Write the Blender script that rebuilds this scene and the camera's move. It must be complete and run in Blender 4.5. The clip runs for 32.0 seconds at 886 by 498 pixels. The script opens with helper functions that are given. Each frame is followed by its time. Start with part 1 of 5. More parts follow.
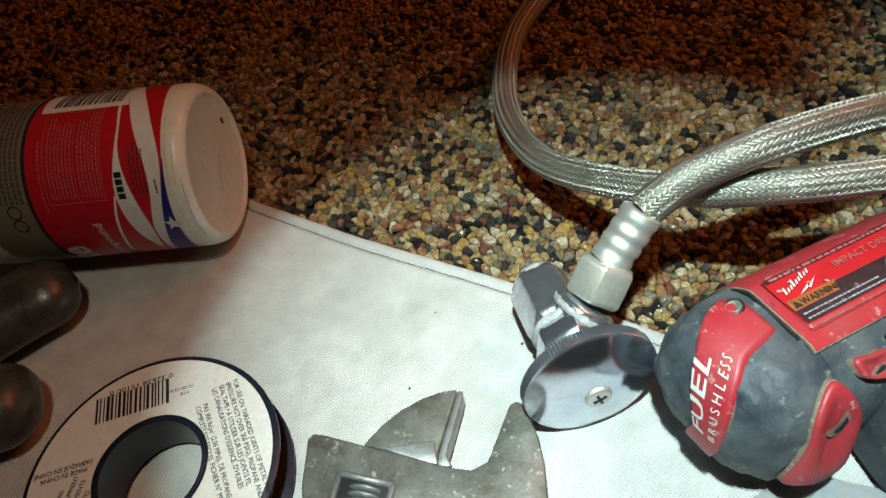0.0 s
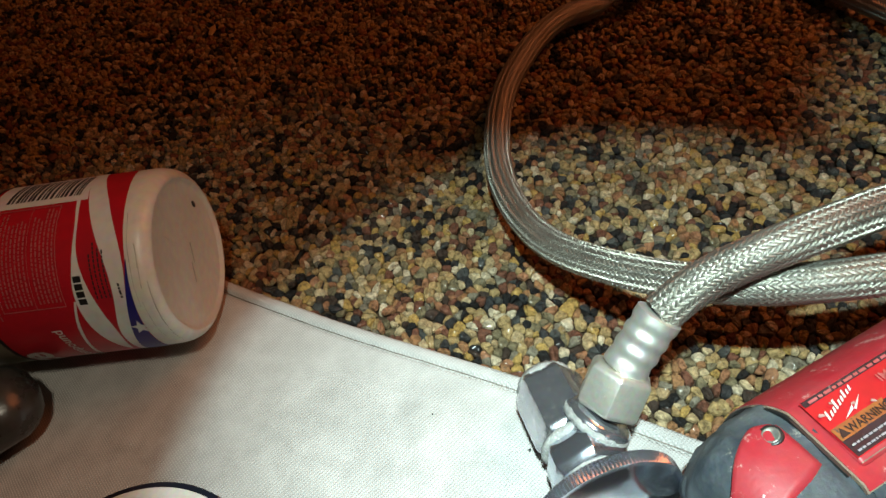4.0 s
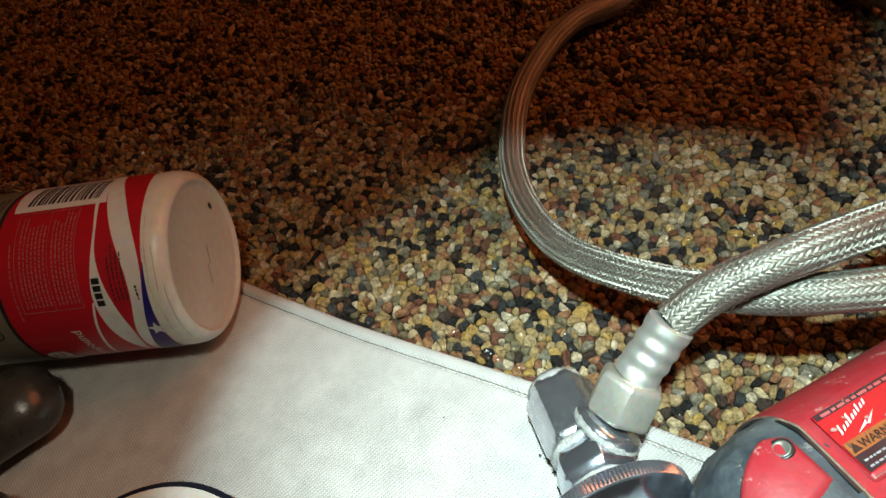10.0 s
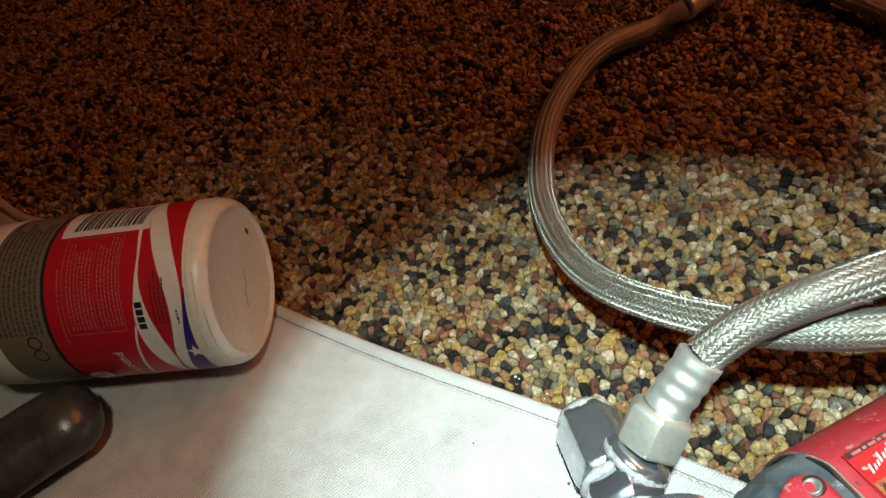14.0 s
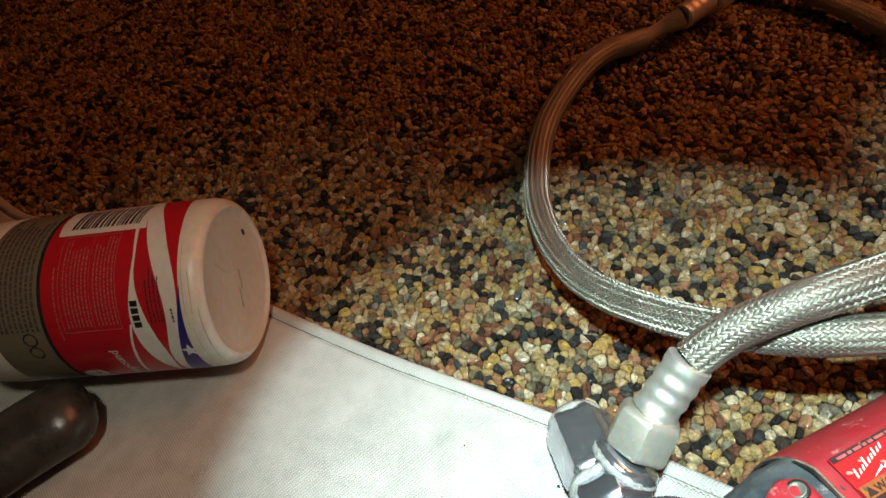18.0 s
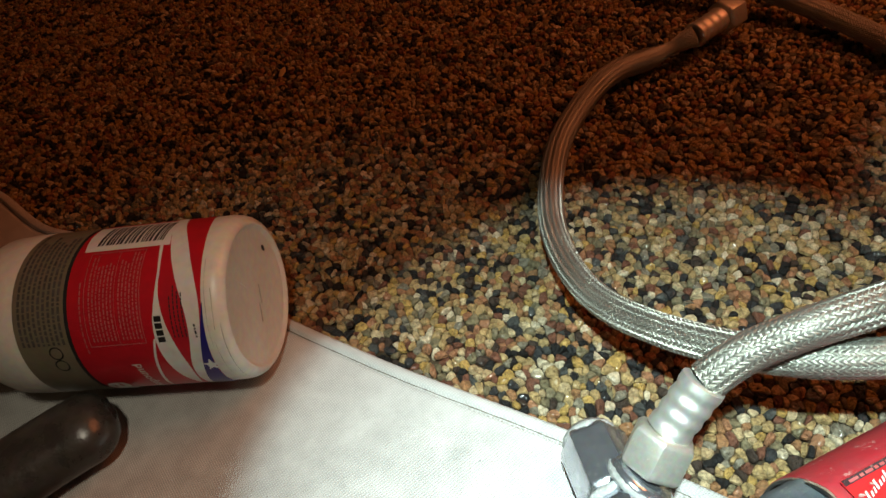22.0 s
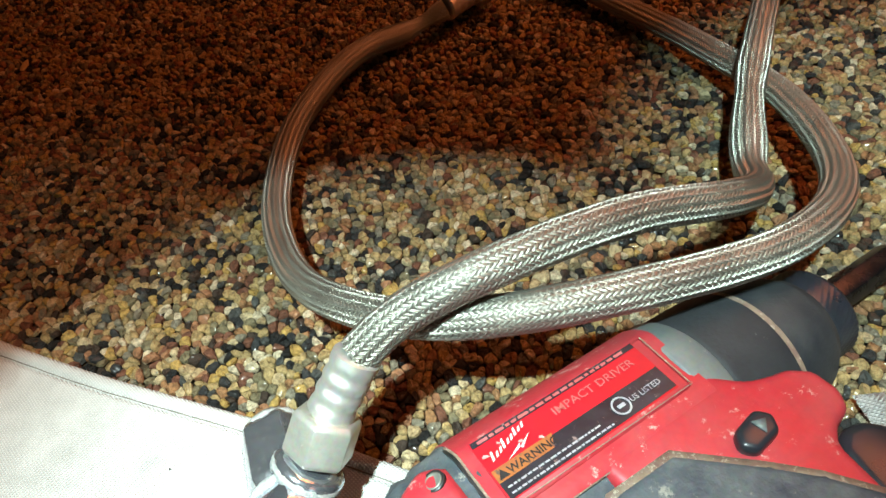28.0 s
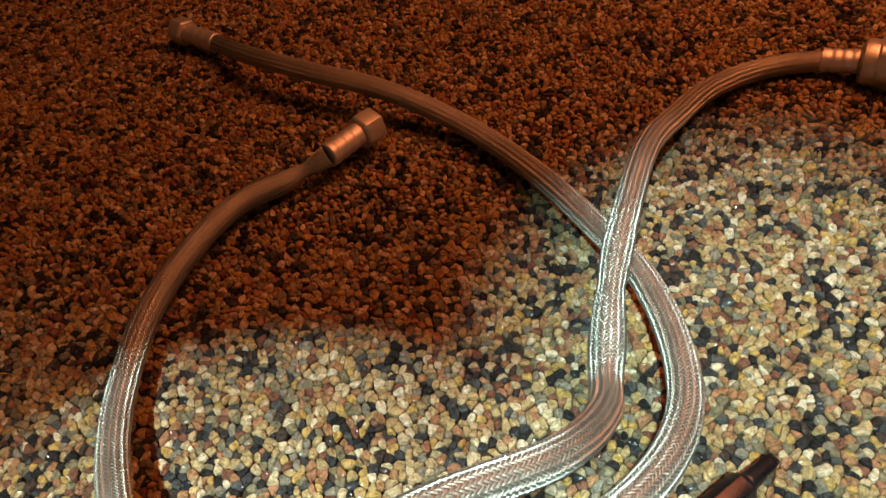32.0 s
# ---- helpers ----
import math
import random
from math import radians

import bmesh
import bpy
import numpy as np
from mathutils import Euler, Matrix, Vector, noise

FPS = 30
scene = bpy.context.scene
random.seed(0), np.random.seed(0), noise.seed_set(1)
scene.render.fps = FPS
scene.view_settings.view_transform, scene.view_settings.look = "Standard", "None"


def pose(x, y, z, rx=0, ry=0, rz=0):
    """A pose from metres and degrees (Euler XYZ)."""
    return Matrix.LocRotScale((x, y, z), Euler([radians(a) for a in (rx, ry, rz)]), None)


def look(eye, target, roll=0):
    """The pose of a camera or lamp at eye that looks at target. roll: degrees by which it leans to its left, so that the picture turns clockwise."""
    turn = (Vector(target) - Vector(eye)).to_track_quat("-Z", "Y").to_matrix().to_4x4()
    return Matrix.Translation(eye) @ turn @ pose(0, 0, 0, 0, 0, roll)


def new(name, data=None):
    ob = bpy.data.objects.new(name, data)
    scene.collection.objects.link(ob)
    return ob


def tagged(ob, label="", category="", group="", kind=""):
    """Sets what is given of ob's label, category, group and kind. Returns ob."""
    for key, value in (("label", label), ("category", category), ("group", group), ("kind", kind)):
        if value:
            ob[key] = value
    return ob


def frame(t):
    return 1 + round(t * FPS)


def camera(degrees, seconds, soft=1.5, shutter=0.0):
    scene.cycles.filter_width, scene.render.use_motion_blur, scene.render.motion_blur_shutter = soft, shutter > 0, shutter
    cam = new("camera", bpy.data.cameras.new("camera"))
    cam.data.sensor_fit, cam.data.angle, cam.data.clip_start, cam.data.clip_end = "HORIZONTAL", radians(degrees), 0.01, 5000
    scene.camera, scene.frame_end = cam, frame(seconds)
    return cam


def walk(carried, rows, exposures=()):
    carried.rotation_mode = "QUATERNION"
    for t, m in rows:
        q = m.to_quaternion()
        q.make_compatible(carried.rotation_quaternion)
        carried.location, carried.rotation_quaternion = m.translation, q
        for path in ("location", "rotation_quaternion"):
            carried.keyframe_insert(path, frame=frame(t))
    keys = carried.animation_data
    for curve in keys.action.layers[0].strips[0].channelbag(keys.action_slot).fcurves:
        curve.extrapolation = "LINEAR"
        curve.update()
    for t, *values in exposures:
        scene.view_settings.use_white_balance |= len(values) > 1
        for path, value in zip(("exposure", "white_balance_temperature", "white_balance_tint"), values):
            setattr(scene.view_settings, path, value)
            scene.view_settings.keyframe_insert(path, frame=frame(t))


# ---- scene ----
cam = camera(66.0, 32.0)
PATH = [
    (0, (0.013, 0.042, 0.185), (-0.071, 1.341, -1.333), -11.8),
    (0.5, (0.013, 0.047, 0.19), (-0.073, 1.355, -1.32), -11.9),
    (1, (0.015, 0.047, 0.189), (-0.064, 1.357, -1.32), -11.6),
    (1.5, (0.015, 0.048, 0.188), (-0.059, 1.365, -1.315), -11.3),
    (2, (0.016, 0.052, 0.189), (-0.049, 1.379, -1.307), -11.5),
    (2.5, (0.014, 0.065, 0.187), (-0.028, 1.388, -1.312), -11.3),
    (3, (0.015, 0.072, 0.185), (-0.017, 1.386, -1.322), -11.5),
    (3.5, (0.016, 0.072, 0.185), (-0.022, 1.385, -1.323), -12.2),
    (4, (0.016, 0.073, 0.187), (-0.039, 1.391, -1.316), -12.9),
    (4.5, (0.016, 0.073, 0.187), (-0.047, 1.395, -1.313), -13.1),
    (6.5, (0.017, 0.075, 0.189), (-0.084, 1.38, -1.324), -14.6),
    (7, (0.018, 0.076, 0.19), (-0.099, 1.381, -1.321), -15.2),
    (7.5, (0.018, 0.076, 0.189), (-0.091, 1.38, -1.323), -14.9),
    (8, (0.019, 0.076, 0.19), (-0.086, 1.379, -1.324), -14.5),
    (8.5, (0.018, 0.075, 0.189), (-0.097, 1.384, -1.318), -14.6),
    (9, (0.019, 0.074, 0.188), (-0.09, 1.383, -1.32), -14.3),
    (9.5, (0.019, 0.075, 0.188), (-0.089, 1.389, -1.315), -14.2),
    (10, (0.019, 0.075, 0.189), (-0.099, 1.385, -1.318), -14.6),
    (10.5, (0.015, 0.075, 0.193), (-0.131, 1.385, -1.311), -15.3),
    (11, (0.018, 0.075, 0.195), (-0.141, 1.381, -1.311), -15.8),
    (11.5, (0.02, 0.075, 0.195), (-0.132, 1.386, -1.307), -15.5),
    (12, (0.022, 0.076, 0.196), (-0.13, 1.401, -1.295), -15.5),
    (12.5, (0.022, 0.077, 0.195), (-0.13, 1.41, -1.288), -15.5),
    (13, (0.023, 0.077, 0.193), (-0.12, 1.409, -1.291), -15.3),
    (13.5, (0.018, 0.077, 0.196), (-0.147, 1.406, -1.289), -15.7),
    (14, (0.017, 0.076, 0.196), (-0.154, 1.418, -1.278), -15.6),
    (14.5, (0.019, 0.077, 0.195), (-0.157, 1.416, -1.28), -15.8),
    (16.5, (0.019, 0.076, 0.194), (-0.146, 1.423, -1.275), -15.5),
    (17, (0.016, 0.076, 0.194), (-0.148, 1.432, -1.267), -15.0),
    (17.5, (0.017, 0.074, 0.194), (-0.152, 1.428, -1.268), -14.9),
    (18, (0.019, 0.074, 0.196), (-0.151, 1.43, -1.265), -14.8),
    (18.5, (0.015, 0.074, 0.199), (-0.167, 1.431, -1.259), -15.0),
    (19, (0.015, 0.071, 0.2), (-0.152, 1.427, -1.261), -14.1),
    (19.5, (0.016, 0.071, 0.202), (-0.152, 1.433, -1.253), -14.1),
    (20, (0.017, 0.071, 0.201), (-0.155, 1.436, -1.252), -14.1),
    (20.5, (0.019, 0.072, 0.2), (-0.15, 1.435, -1.255), -14.3),
    (21, (0.02, 0.073, 0.2), (-0.148, 1.438, -1.253), -14.4),
    (21.5, (0.018, 0.074, 0.202), (-0.154, 1.444, -1.245), -14.4),
    (22, (0.017, 0.074, 0.202), (-0.171, 1.445, -1.242), -14.9),
    (22.5, (0.018, 0.075, 0.201), (-0.173, 1.444, -1.244), -15.1),
    (23, (0.02, 0.075, 0.2), (-0.154, 1.448, -1.243), -14.8),
    (23.5, (0.031, 0.078, 0.206), (0.055, 1.464, -1.236), -10.5),
    (24, (0.05, 0.083, 0.206), (0.204, 1.474, -1.223), -8.2),
    (24.5, (0.061, 0.077, 0.197), (0.24, 1.441, -1.254), -8.6),
    (26.5, (0.076, 0.078, 0.199), (0.17, 1.416, -1.284), -12.9),
    (27, (0.082, 0.081, 0.209), (0.161, 1.447, -1.25), -13.7),
    (27.5, (0.08, 0.07, 0.208), (0.191, 1.442, -1.243), -12.6),
    (28, (0.076, 0.071, 0.176), (0.18, 1.411, -1.306), -10.4),
    (28.5, (0.076, 0.078, 0.179), (0.192, 1.404, -1.313), -8.8),
    (29, (0.077, 0.082, 0.176), (0.215, 1.387, -1.333), -7.3),
    (29.5, (0.075, 0.09, 0.179), (0.209, 1.402, -1.325), -7.2),
    (30, (0.075, 0.093, 0.176), (0.204, 1.41, -1.324), -7.2),
    (30.5, (0.082, 0.098, 0.18), (0.208, 1.42, -1.316), -7.7),
    (31, (0.093, 0.1, 0.187), (0.215, 1.428, -1.303), -8.3),
    (31.5, (0.105, 0.106, 0.197), (0.246, 1.469, -1.259), -9.1),
    (32, (0.131, 0.111, 0.202), (0.318, 1.483, -1.241), -9.1),
]
walk(cam, [(t, look(eye, target, roll)) for t, eye, target, roll in PATH],
     exposures=[(0, -0.5), (3, -0.4), (7, -0.4), (10, -0.32), (13, -0.2), (23, -0.12), (24, 0.62), (27, 0.72), (28, 0.15), (30, 0.1), (31, 0.5), (32, 0.75)])

import collections

# ---- light ----
world = bpy.data.worlds.new("night")
scene.world = world
world.use_nodes = True
bg = world.node_tree.nodes["Background"]
bg.inputs[0].default_value = (1.0, 0.46, 0.22, 1)
bg.inputs[1].default_value = 0.02


def lamp(name, kind, where, target, power, colour, **more):
    data = bpy.data.lights.new(name, kind)
    data.energy, data.color = power, colour
    ob = new(name, data)
    ob.matrix_world = look(where, target)
    return ob, data


TORCH = (0.016, 0.040, 0.41)
_, spot = lamp("torch_beam", "SPOT", TORCH, (0.050, 0.131, 0.0), 7.8, (0.79, 1.0, 0.98))
spot.spot_size, spot.spot_blend, spot.shadow_soft_size = radians(37.0), 0.09, 0.008
_, core = lamp("torch_core", "SPOT", TORCH, (0.050, 0.124, 0.0), 13.5, (0.76, 1.0, 1.0))
core.spot_size, core.spot_blend, core.shadow_soft_size = radians(37), 1.0, 0.008
# added fill lamp that brightens the right side; the torch itself is one lamp
_, side = lamp("side_fill", "SPOT", (0.08, 0.02, 0.42), (0.245, 0.204, 0.0), 14.5, (0.72, 1.0, 1.0))
side.spot_size, side.spot_blend, side.shadow_soft_size = radians(27.5), 0.8, 0.008
# added warm fill for light bounced onto the bottle and cloth left of the beam
_, left_fill = lamp("left_fill_lamp", "SPOT", TORCH, (-0.070, 0.165, 0.0), 2.5, (1.0, 0.90, 0.70))
left_fill.spot_size, left_fill.spot_blend, left_fill.shadow_soft_size = radians(46), 1.0, 0.02
_, room = lamp("room_lamp", "POINT", (0.48, 0.35, 0.56), (0, 0, 0), 7.8, (1.0, 0.26, 0.09))
room.shadow_soft_size = 0.20


# ---- materials ----
def material(name):
    m = bpy.data.materials.new(name)
    m.use_nodes = True
    return m, m.node_tree.nodes, m.node_tree.links, m.node_tree.nodes["Principled BSDF"]


def node(nodes, kind, **values):
    n = nodes.new(kind)
    for key, v in values.items():
        n.inputs[key.replace("_", " ")].default_value = v
    return n


def surface(name, a, b, rough=0.5, metal=0.0, grain=400.0, stain=40.0, bump=0.15, depth=0.0004, coat=0.0, spread=0.12, wear=None, wear_at=0.62):
    """Two-scale painted, metal or plastic surface: colour a stained with b, fine relief, uneven gloss, optional wear colour."""
    m, nodes, links, p = material(name)
    co = nodes.new("ShaderNodeTexCoord")
    big = node(nodes, "ShaderNodeTexNoise", Scale=stain, Detail=6.0, Roughness=0.65)
    fine = node(nodes, "ShaderNodeTexNoise", Scale=grain, Detail=3.0)
    for n in (big, fine):
        links.new(co.outputs["Object"], n.inputs["Vector"])
    ramp = nodes.new("ShaderNodeValToRGB")
    ramp.color_ramp.elements[0].position, ramp.color_ramp.elements[1].position = 0.35, 0.72
    ramp.color_ramp.elements[0].color, ramp.color_ramp.elements[1].color = (*a, 1), (*b, 1)
    links.new(big.outputs["Fac"], ramp.inputs["Fac"])
    mix = nodes.new("ShaderNodeMix")
    mix.data_type, mix.blend_type = "RGBA", "MULTIPLY"
    mix.inputs["Factor"].default_value = 0.35
    links.new(ramp.outputs["Color"], mix.inputs["A"])
    links.new(fine.outputs["Color"], mix.inputs["B"])
    colour = mix.outputs["Result"]
    if wear:
        worn = node(nodes, "ShaderNodeTexNoise", Scale=stain * 2.3, Detail=9.0, Roughness=0.75)
        links.new(co.outputs["Object"], worn.inputs["Vector"])
        cut = nodes.new("ShaderNodeValToRGB")
        cut.color_ramp.elements[0].position, cut.color_ramp.elements[1].position = wear_at, wear_at + 0.06
        links.new(worn.outputs["Fac"], cut.inputs["Fac"])
        over = nodes.new("ShaderNodeMix")
        over.data_type = "RGBA"
        over.inputs["B"].default_value = (*wear, 1)
        links.new(cut.outputs["Color"], over.inputs["Factor"])
        links.new(colour, over.inputs["A"])
        colour = over.outputs["Result"]
    links.new(colour, p.inputs["Base Color"])
    span = nodes.new("ShaderNodeMapRange")
    span.inputs["To Min"].default_value, span.inputs["To Max"].default_value = max(rough - spread, 0.02), min(rough + spread, 1)
    links.new(big.outputs["Fac"], span.inputs["Value"])
    links.new(span.outputs["Result"], p.inputs["Roughness"])
    p.inputs["Metallic"].default_value = metal
    p.inputs["Coat Weight"].default_value = coat
    if bump:
        bn = node(nodes, "ShaderNodeBump", Strength=bump, Distance=depth)
        links.new(fine.outputs["Fac"], bn.inputs["Height"])
        links.new(bn.outputs["Normal"], p.inputs["Normal"])
    return m


def pebble_material():
    """Stones of many kinds: each stone carries its own tone, with fine grain and a wet resin gloss."""
    m, nodes, links, p = material("resin_bound_pebble")
    tone = nodes.new("ShaderNodeAttribute")
    tone.attribute_name = "tone"
    ramp = nodes.new("ShaderNodeValToRGB")
    ramp.color_ramp.interpolation = "CONSTANT"
    tones = [(0.0, (0.012, 0.012, 0.011)), (0.08, (0.026, 0.027, 0.026)), (0.13, (0.040, 0.028, 0.020)), (0.17, (0.050, 0.052, 0.046)), (0.20, (0.320, 0.225, 0.098)), (0.31, (0.41, 0.325, 0.185)), (0.38, (0.240, 0.125, 0.055)), (0.47, (0.290, 0.205, 0.090)),
             (0.57, (0.150, 0.126, 0.070)), (0.65, (0.130, 0.055, 0.032)), (0.71, (0.340, 0.220, 0.065)), (0.77, (0.46, 0.39, 0.26)), (0.82, (0.170, 0.150, 0.105)), (0.89, (0.255, 0.125, 0.062)), (0.95, (0.340, 0.250, 0.130))]
    els = ramp.color_ramp.elements
    els[0].color = (*tones[0][1], 1)
    els[1].position, els[1].color = tones[1][0], (*tones[1][1], 1)
    for pos, c in tones[2:]:
        els.new(pos).color = (*c, 1)
    links.new(tone.outputs["Fac"], ramp.inputs["Fac"])
    geo = nodes.new("ShaderNodeNewGeometry")
    n1 = node(nodes, "ShaderNodeTexNoise", Scale=620.0, Detail=7.0, Roughness=0.72)
    n2 = node(nodes, "ShaderNodeTexNoise", Scale=2300.0, Detail=3.0)
    for n in (n1, n2):
        links.new(geo.outputs["Position"], n.inputs["Vector"])
    mix = nodes.new("ShaderNodeMix")
    mix.data_type, mix.blend_type = "RGBA", "OVERLAY"
    mix.inputs["Factor"].default_value = 0.78
    links.new(ramp.outputs["Color"], mix.inputs["A"])
    wide = nodes.new("ShaderNodeMapRange")
    wide.inputs["From Min"].default_value, wide.inputs["From Max"].default_value = 0.28, 0.70
    links.new(n1.outputs["Fac"], wide.inputs["Value"])
    links.new(wide.outputs["Result"], mix.inputs["B"])
    links.new(mix.outputs["Result"], p.inputs["Base Color"])
    gloss = nodes.new("ShaderNodeMapRange")
    gloss.inputs["To Min"].default_value, gloss.inputs["To Max"].default_value = 0.45, 0.75
    links.new(n1.outputs["Fac"], gloss.inputs["Value"])
    links.new(gloss.outputs["Result"], p.inputs["Roughness"])
    p.inputs["Specular IOR Level"].default_value = 0.22
    p.inputs["Coat Weight"].default_value, p.inputs["Coat Roughness"].default_value = 0.17, 0.14
    add = nodes.new("ShaderNodeMath")
    add.operation = "MULTIPLY_ADD"
    add.inputs[1].default_value = 0.35
    links.new(n2.outputs["Fac"], add.inputs[0])
    links.new(n1.outputs["Fac"], add.inputs[2])
    bn = node(nodes, "ShaderNodeBump", Strength=1.0, Distance=0.0010)
    links.new(add.outputs[0], bn.inputs["Height"])
    links.new(bn.outputs["Normal"], p.inputs["Normal"])
    return m


def canvas_material(name, colour, dirt):
    m, nodes, links, p = material(name)
    co = nodes.new("ShaderNodeTexCoord")
    mp = nodes.new("ShaderNodeMapping")
    mp.inputs["Rotation"].default_value = (0, 0, radians(-34))
    links.new(co.outputs["Object"], mp.inputs["Vector"])
    waves = []
    for axis in ("X", "Y"):
        w = node(nodes, "ShaderNodeTexWave", Scale=430.0 if axis == "X" else 350.0, Distortion=2.6, Detail=3.0, Detail_Scale=0.35)
        w.bands_direction = axis
        links.new(mp.outputs["Vector"], w.inputs["Vector"])
        waves.append(w)
    mul = nodes.new("ShaderNodeMath")
    mul.operation = "MULTIPLY"
    links.new(waves[0].outputs["Fac"], mul.inputs[0])
    links.new(waves[1].outputs["Fac"], mul.inputs[1])
    big = node(nodes, "ShaderNodeTexNoise", Scale=22.0, Detail=7.0, Roughness=0.6)
    links.new(co.outputs["Object"], big.inputs["Vector"])
    spots = node(nodes, "ShaderNodeTexNoise", Scale=160.0, Detail=2.0)
    links.new(co.outputs["Object"], spots.inputs["Vector"])
    r1 = nodes.new("ShaderNodeValToRGB")
    r1.color_ramp.elements[0].position, r1.color_ramp.elements[1].position = 0.46, 0.74
    r1.color_ramp.elements[0].color, r1.color_ramp.elements[1].color = (*colour, 1), (*dirt, 1)
    links.new(big.outputs["Fac"], r1.inputs["Fac"])
    r2 = nodes.new("ShaderNodeValToRGB")
    r2.color_ramp.elements[0].position, r2.color_ramp.elements[1].position = 0.82, 0.88
    r2.color_ramp.elements[0].color, r2.color_ramp.elements[1].color = (0, 0, 0, 1), (1, 1, 1, 1)
    links.new(spots.outputs["Fac"], r2.inputs["Fac"])
    sm = nodes.new("ShaderNodeMix")
    sm.data_type = "RGBA"
    sm.inputs["B"].default_value = (0.35, 0.32, 0.28, 1)
    links.new(r2.outputs["Color"], sm.inputs["Factor"])
    links.new(r1.outputs["Color"], sm.inputs["A"])
    th = nodes.new("ShaderNodeMix")
    th.data_type, th.blend_type = "RGBA", "MULTIPLY"
    uneven = nodes.new("ShaderNodeMapRange")
    for key, v in (("From Min", 0.32), ("From Max", 0.66), ("To Min", 0.24), ("To Max", 0.37)):
        uneven.inputs[key].default_value = v
    links.new(spots.outputs["Fac"], uneven.inputs["Value"])
    links.new(uneven.outputs["Result"], th.inputs["Factor"])
    # a rubbed grey smudge
    far = nodes.new("ShaderNodeVectorMath")
    far.operation = "DISTANCE"
    far.inputs[1].default_value = (-0.0088, 0.1725, 0.0042)
    links.new(co.outputs["Object"], far.inputs[0])
    fade = nodes.new("ShaderNodeMapRange")
    for key, v in (("From Min", 0.0005), ("From Max", 0.0062), ("To Min", 0.62), ("To Max", 0.0)):
        fade.inputs[key].default_value = v
    links.new(far.outputs["Value"], fade.inputs["Value"])
    blot = node(nodes, "ShaderNodeTexNoise", Scale=420.0, Detail=4.0, Roughness=0.7)
    links.new(co.outputs["Object"], blot.inputs["Vector"])
    rub = nodes.new("ShaderNodeMath")
    rub.operation = "MULTIPLY"
    links.new(fade.outputs["Result"], rub.inputs[0])
    links.new(blot.outputs["Fac"], rub.inputs[1])
    smudge = nodes.new("ShaderNodeMix")
    smudge.data_type = "RGBA"
    smudge.inputs["B"].default_value = (0.22, 0.22, 0.21, 1)
    links.new(rub.outputs[0], smudge.inputs["Factor"])
    links.new(sm.outputs["Result"], smudge.inputs["A"])
    links.new(smudge.outputs["Result"], th.inputs["A"])
    links.new(mul.outputs[0], th.inputs["B"])
    links.new(th.outputs["Result"], p.inputs["Base Color"])
    p.inputs["Roughness"].default_value = 0.9
    bn = node(nodes, "ShaderNodeBump", Strength=0.7, Distance=0.0005)
    links.new(mul.outputs[0], bn.inputs["Height"])
    links.new(bn.outputs["Normal"], p.inputs["Normal"])
    return m


def wire_material():
    """Bundles of parallel steel wires: fine lines along each woven ribbon."""
    m, nodes, links, p = material("steel_wire_braid")
    uv = nodes.new("ShaderNodeUVMap")
    w = node(nodes, "ShaderNodeTexWave", Scale=1.9)
    w.bands_direction = "X"
    links.new(uv.outputs["UV"], w.inputs["Vector"])
    geo = nodes.new("ShaderNodeNewGeometry")
    n = node(nodes, "ShaderNodeTexNoise", Scale=60.0, Detail=4.0)
    links.new(geo.outputs["Position"], n.inputs["Vector"])
    ramp = nodes.new("ShaderNodeValToRGB")
    ramp.color_ramp.elements[0].color, ramp.color_ramp.elements[1].color = (0.28, 0.275, 0.228, 1), (0.49, 0.485, 0.42, 1)
    links.new(n.outputs["Fac"], ramp.inputs["Fac"])
    links.new(ramp.outputs["Color"], p.inputs["Base Color"])
    p.inputs["Metallic"].default_value, p.inputs["Roughness"].default_value = 0.92, 0.38
    bn = node(nodes, "ShaderNodeBump", Strength=0.5, Distance=0.00012)
    links.new(w.outputs["Fac"], bn.inputs["Height"])
    links.new(bn.outputs["Normal"], p.inputs["Normal"])
    return m


PEBBLE = pebble_material()
RESIN = surface("dark_resin_bed", (0.035, 0.024, 0.014), (0.08, 0.05, 0.028), 0.35, grain=300, stain=90, bump=0.4, depth=0.001)
CANVAS = canvas_material("white_canvas", (0.70, 0.695, 0.665), (0.50, 0.49, 0.465))
WIRE = wire_material()
# grey that paints the shade in the hem's crease
THREAD = surface("grey_seam_shade", (0.16, 0.14, 0.115), (0.26, 0.235, 0.20), 0.9, grain=900, stain=300, bump=0.3)
LINER = surface("dark_hose_liner", (0.05, 0.05, 0.05), (0.09, 0.085, 0.08), 0.5, 0.6)
STEEL = surface("crimped_steel", (0.90, 0.88, 0.82), (0.74, 0.72, 0.65), 0.52, 0.85, grain=500, stain=120, bump=0.12, depth=0.0003)
NUTMETAL = surface("dull_nickel_brass", (0.80, 0.78, 0.68), (0.64, 0.62, 0.54), 0.45, 0.75, grain=650, stain=150, bump=0.22, depth=0.0003, wear=(0.78, 0.77, 0.70))
CHROME = surface("polished_chrome", (0.74, 0.79, 0.88), (0.64, 0.69, 0.79), 0.14, 0.98, grain=900, stain=90, bump=0.05, depth=0.0001, spread=0.08, wear=(0.84, 0.86, 0.88), wear_at=0.70)
HAZED = surface("hazed_chrome", (0.74, 0.79, 0.88), (0.60, 0.65, 0.74), 0.20, 0.94, grain=900, stain=150, bump=0.12, depth=0.0002, spread=0.14, wear=(0.84, 0.86, 0.88), wear_at=0.64)
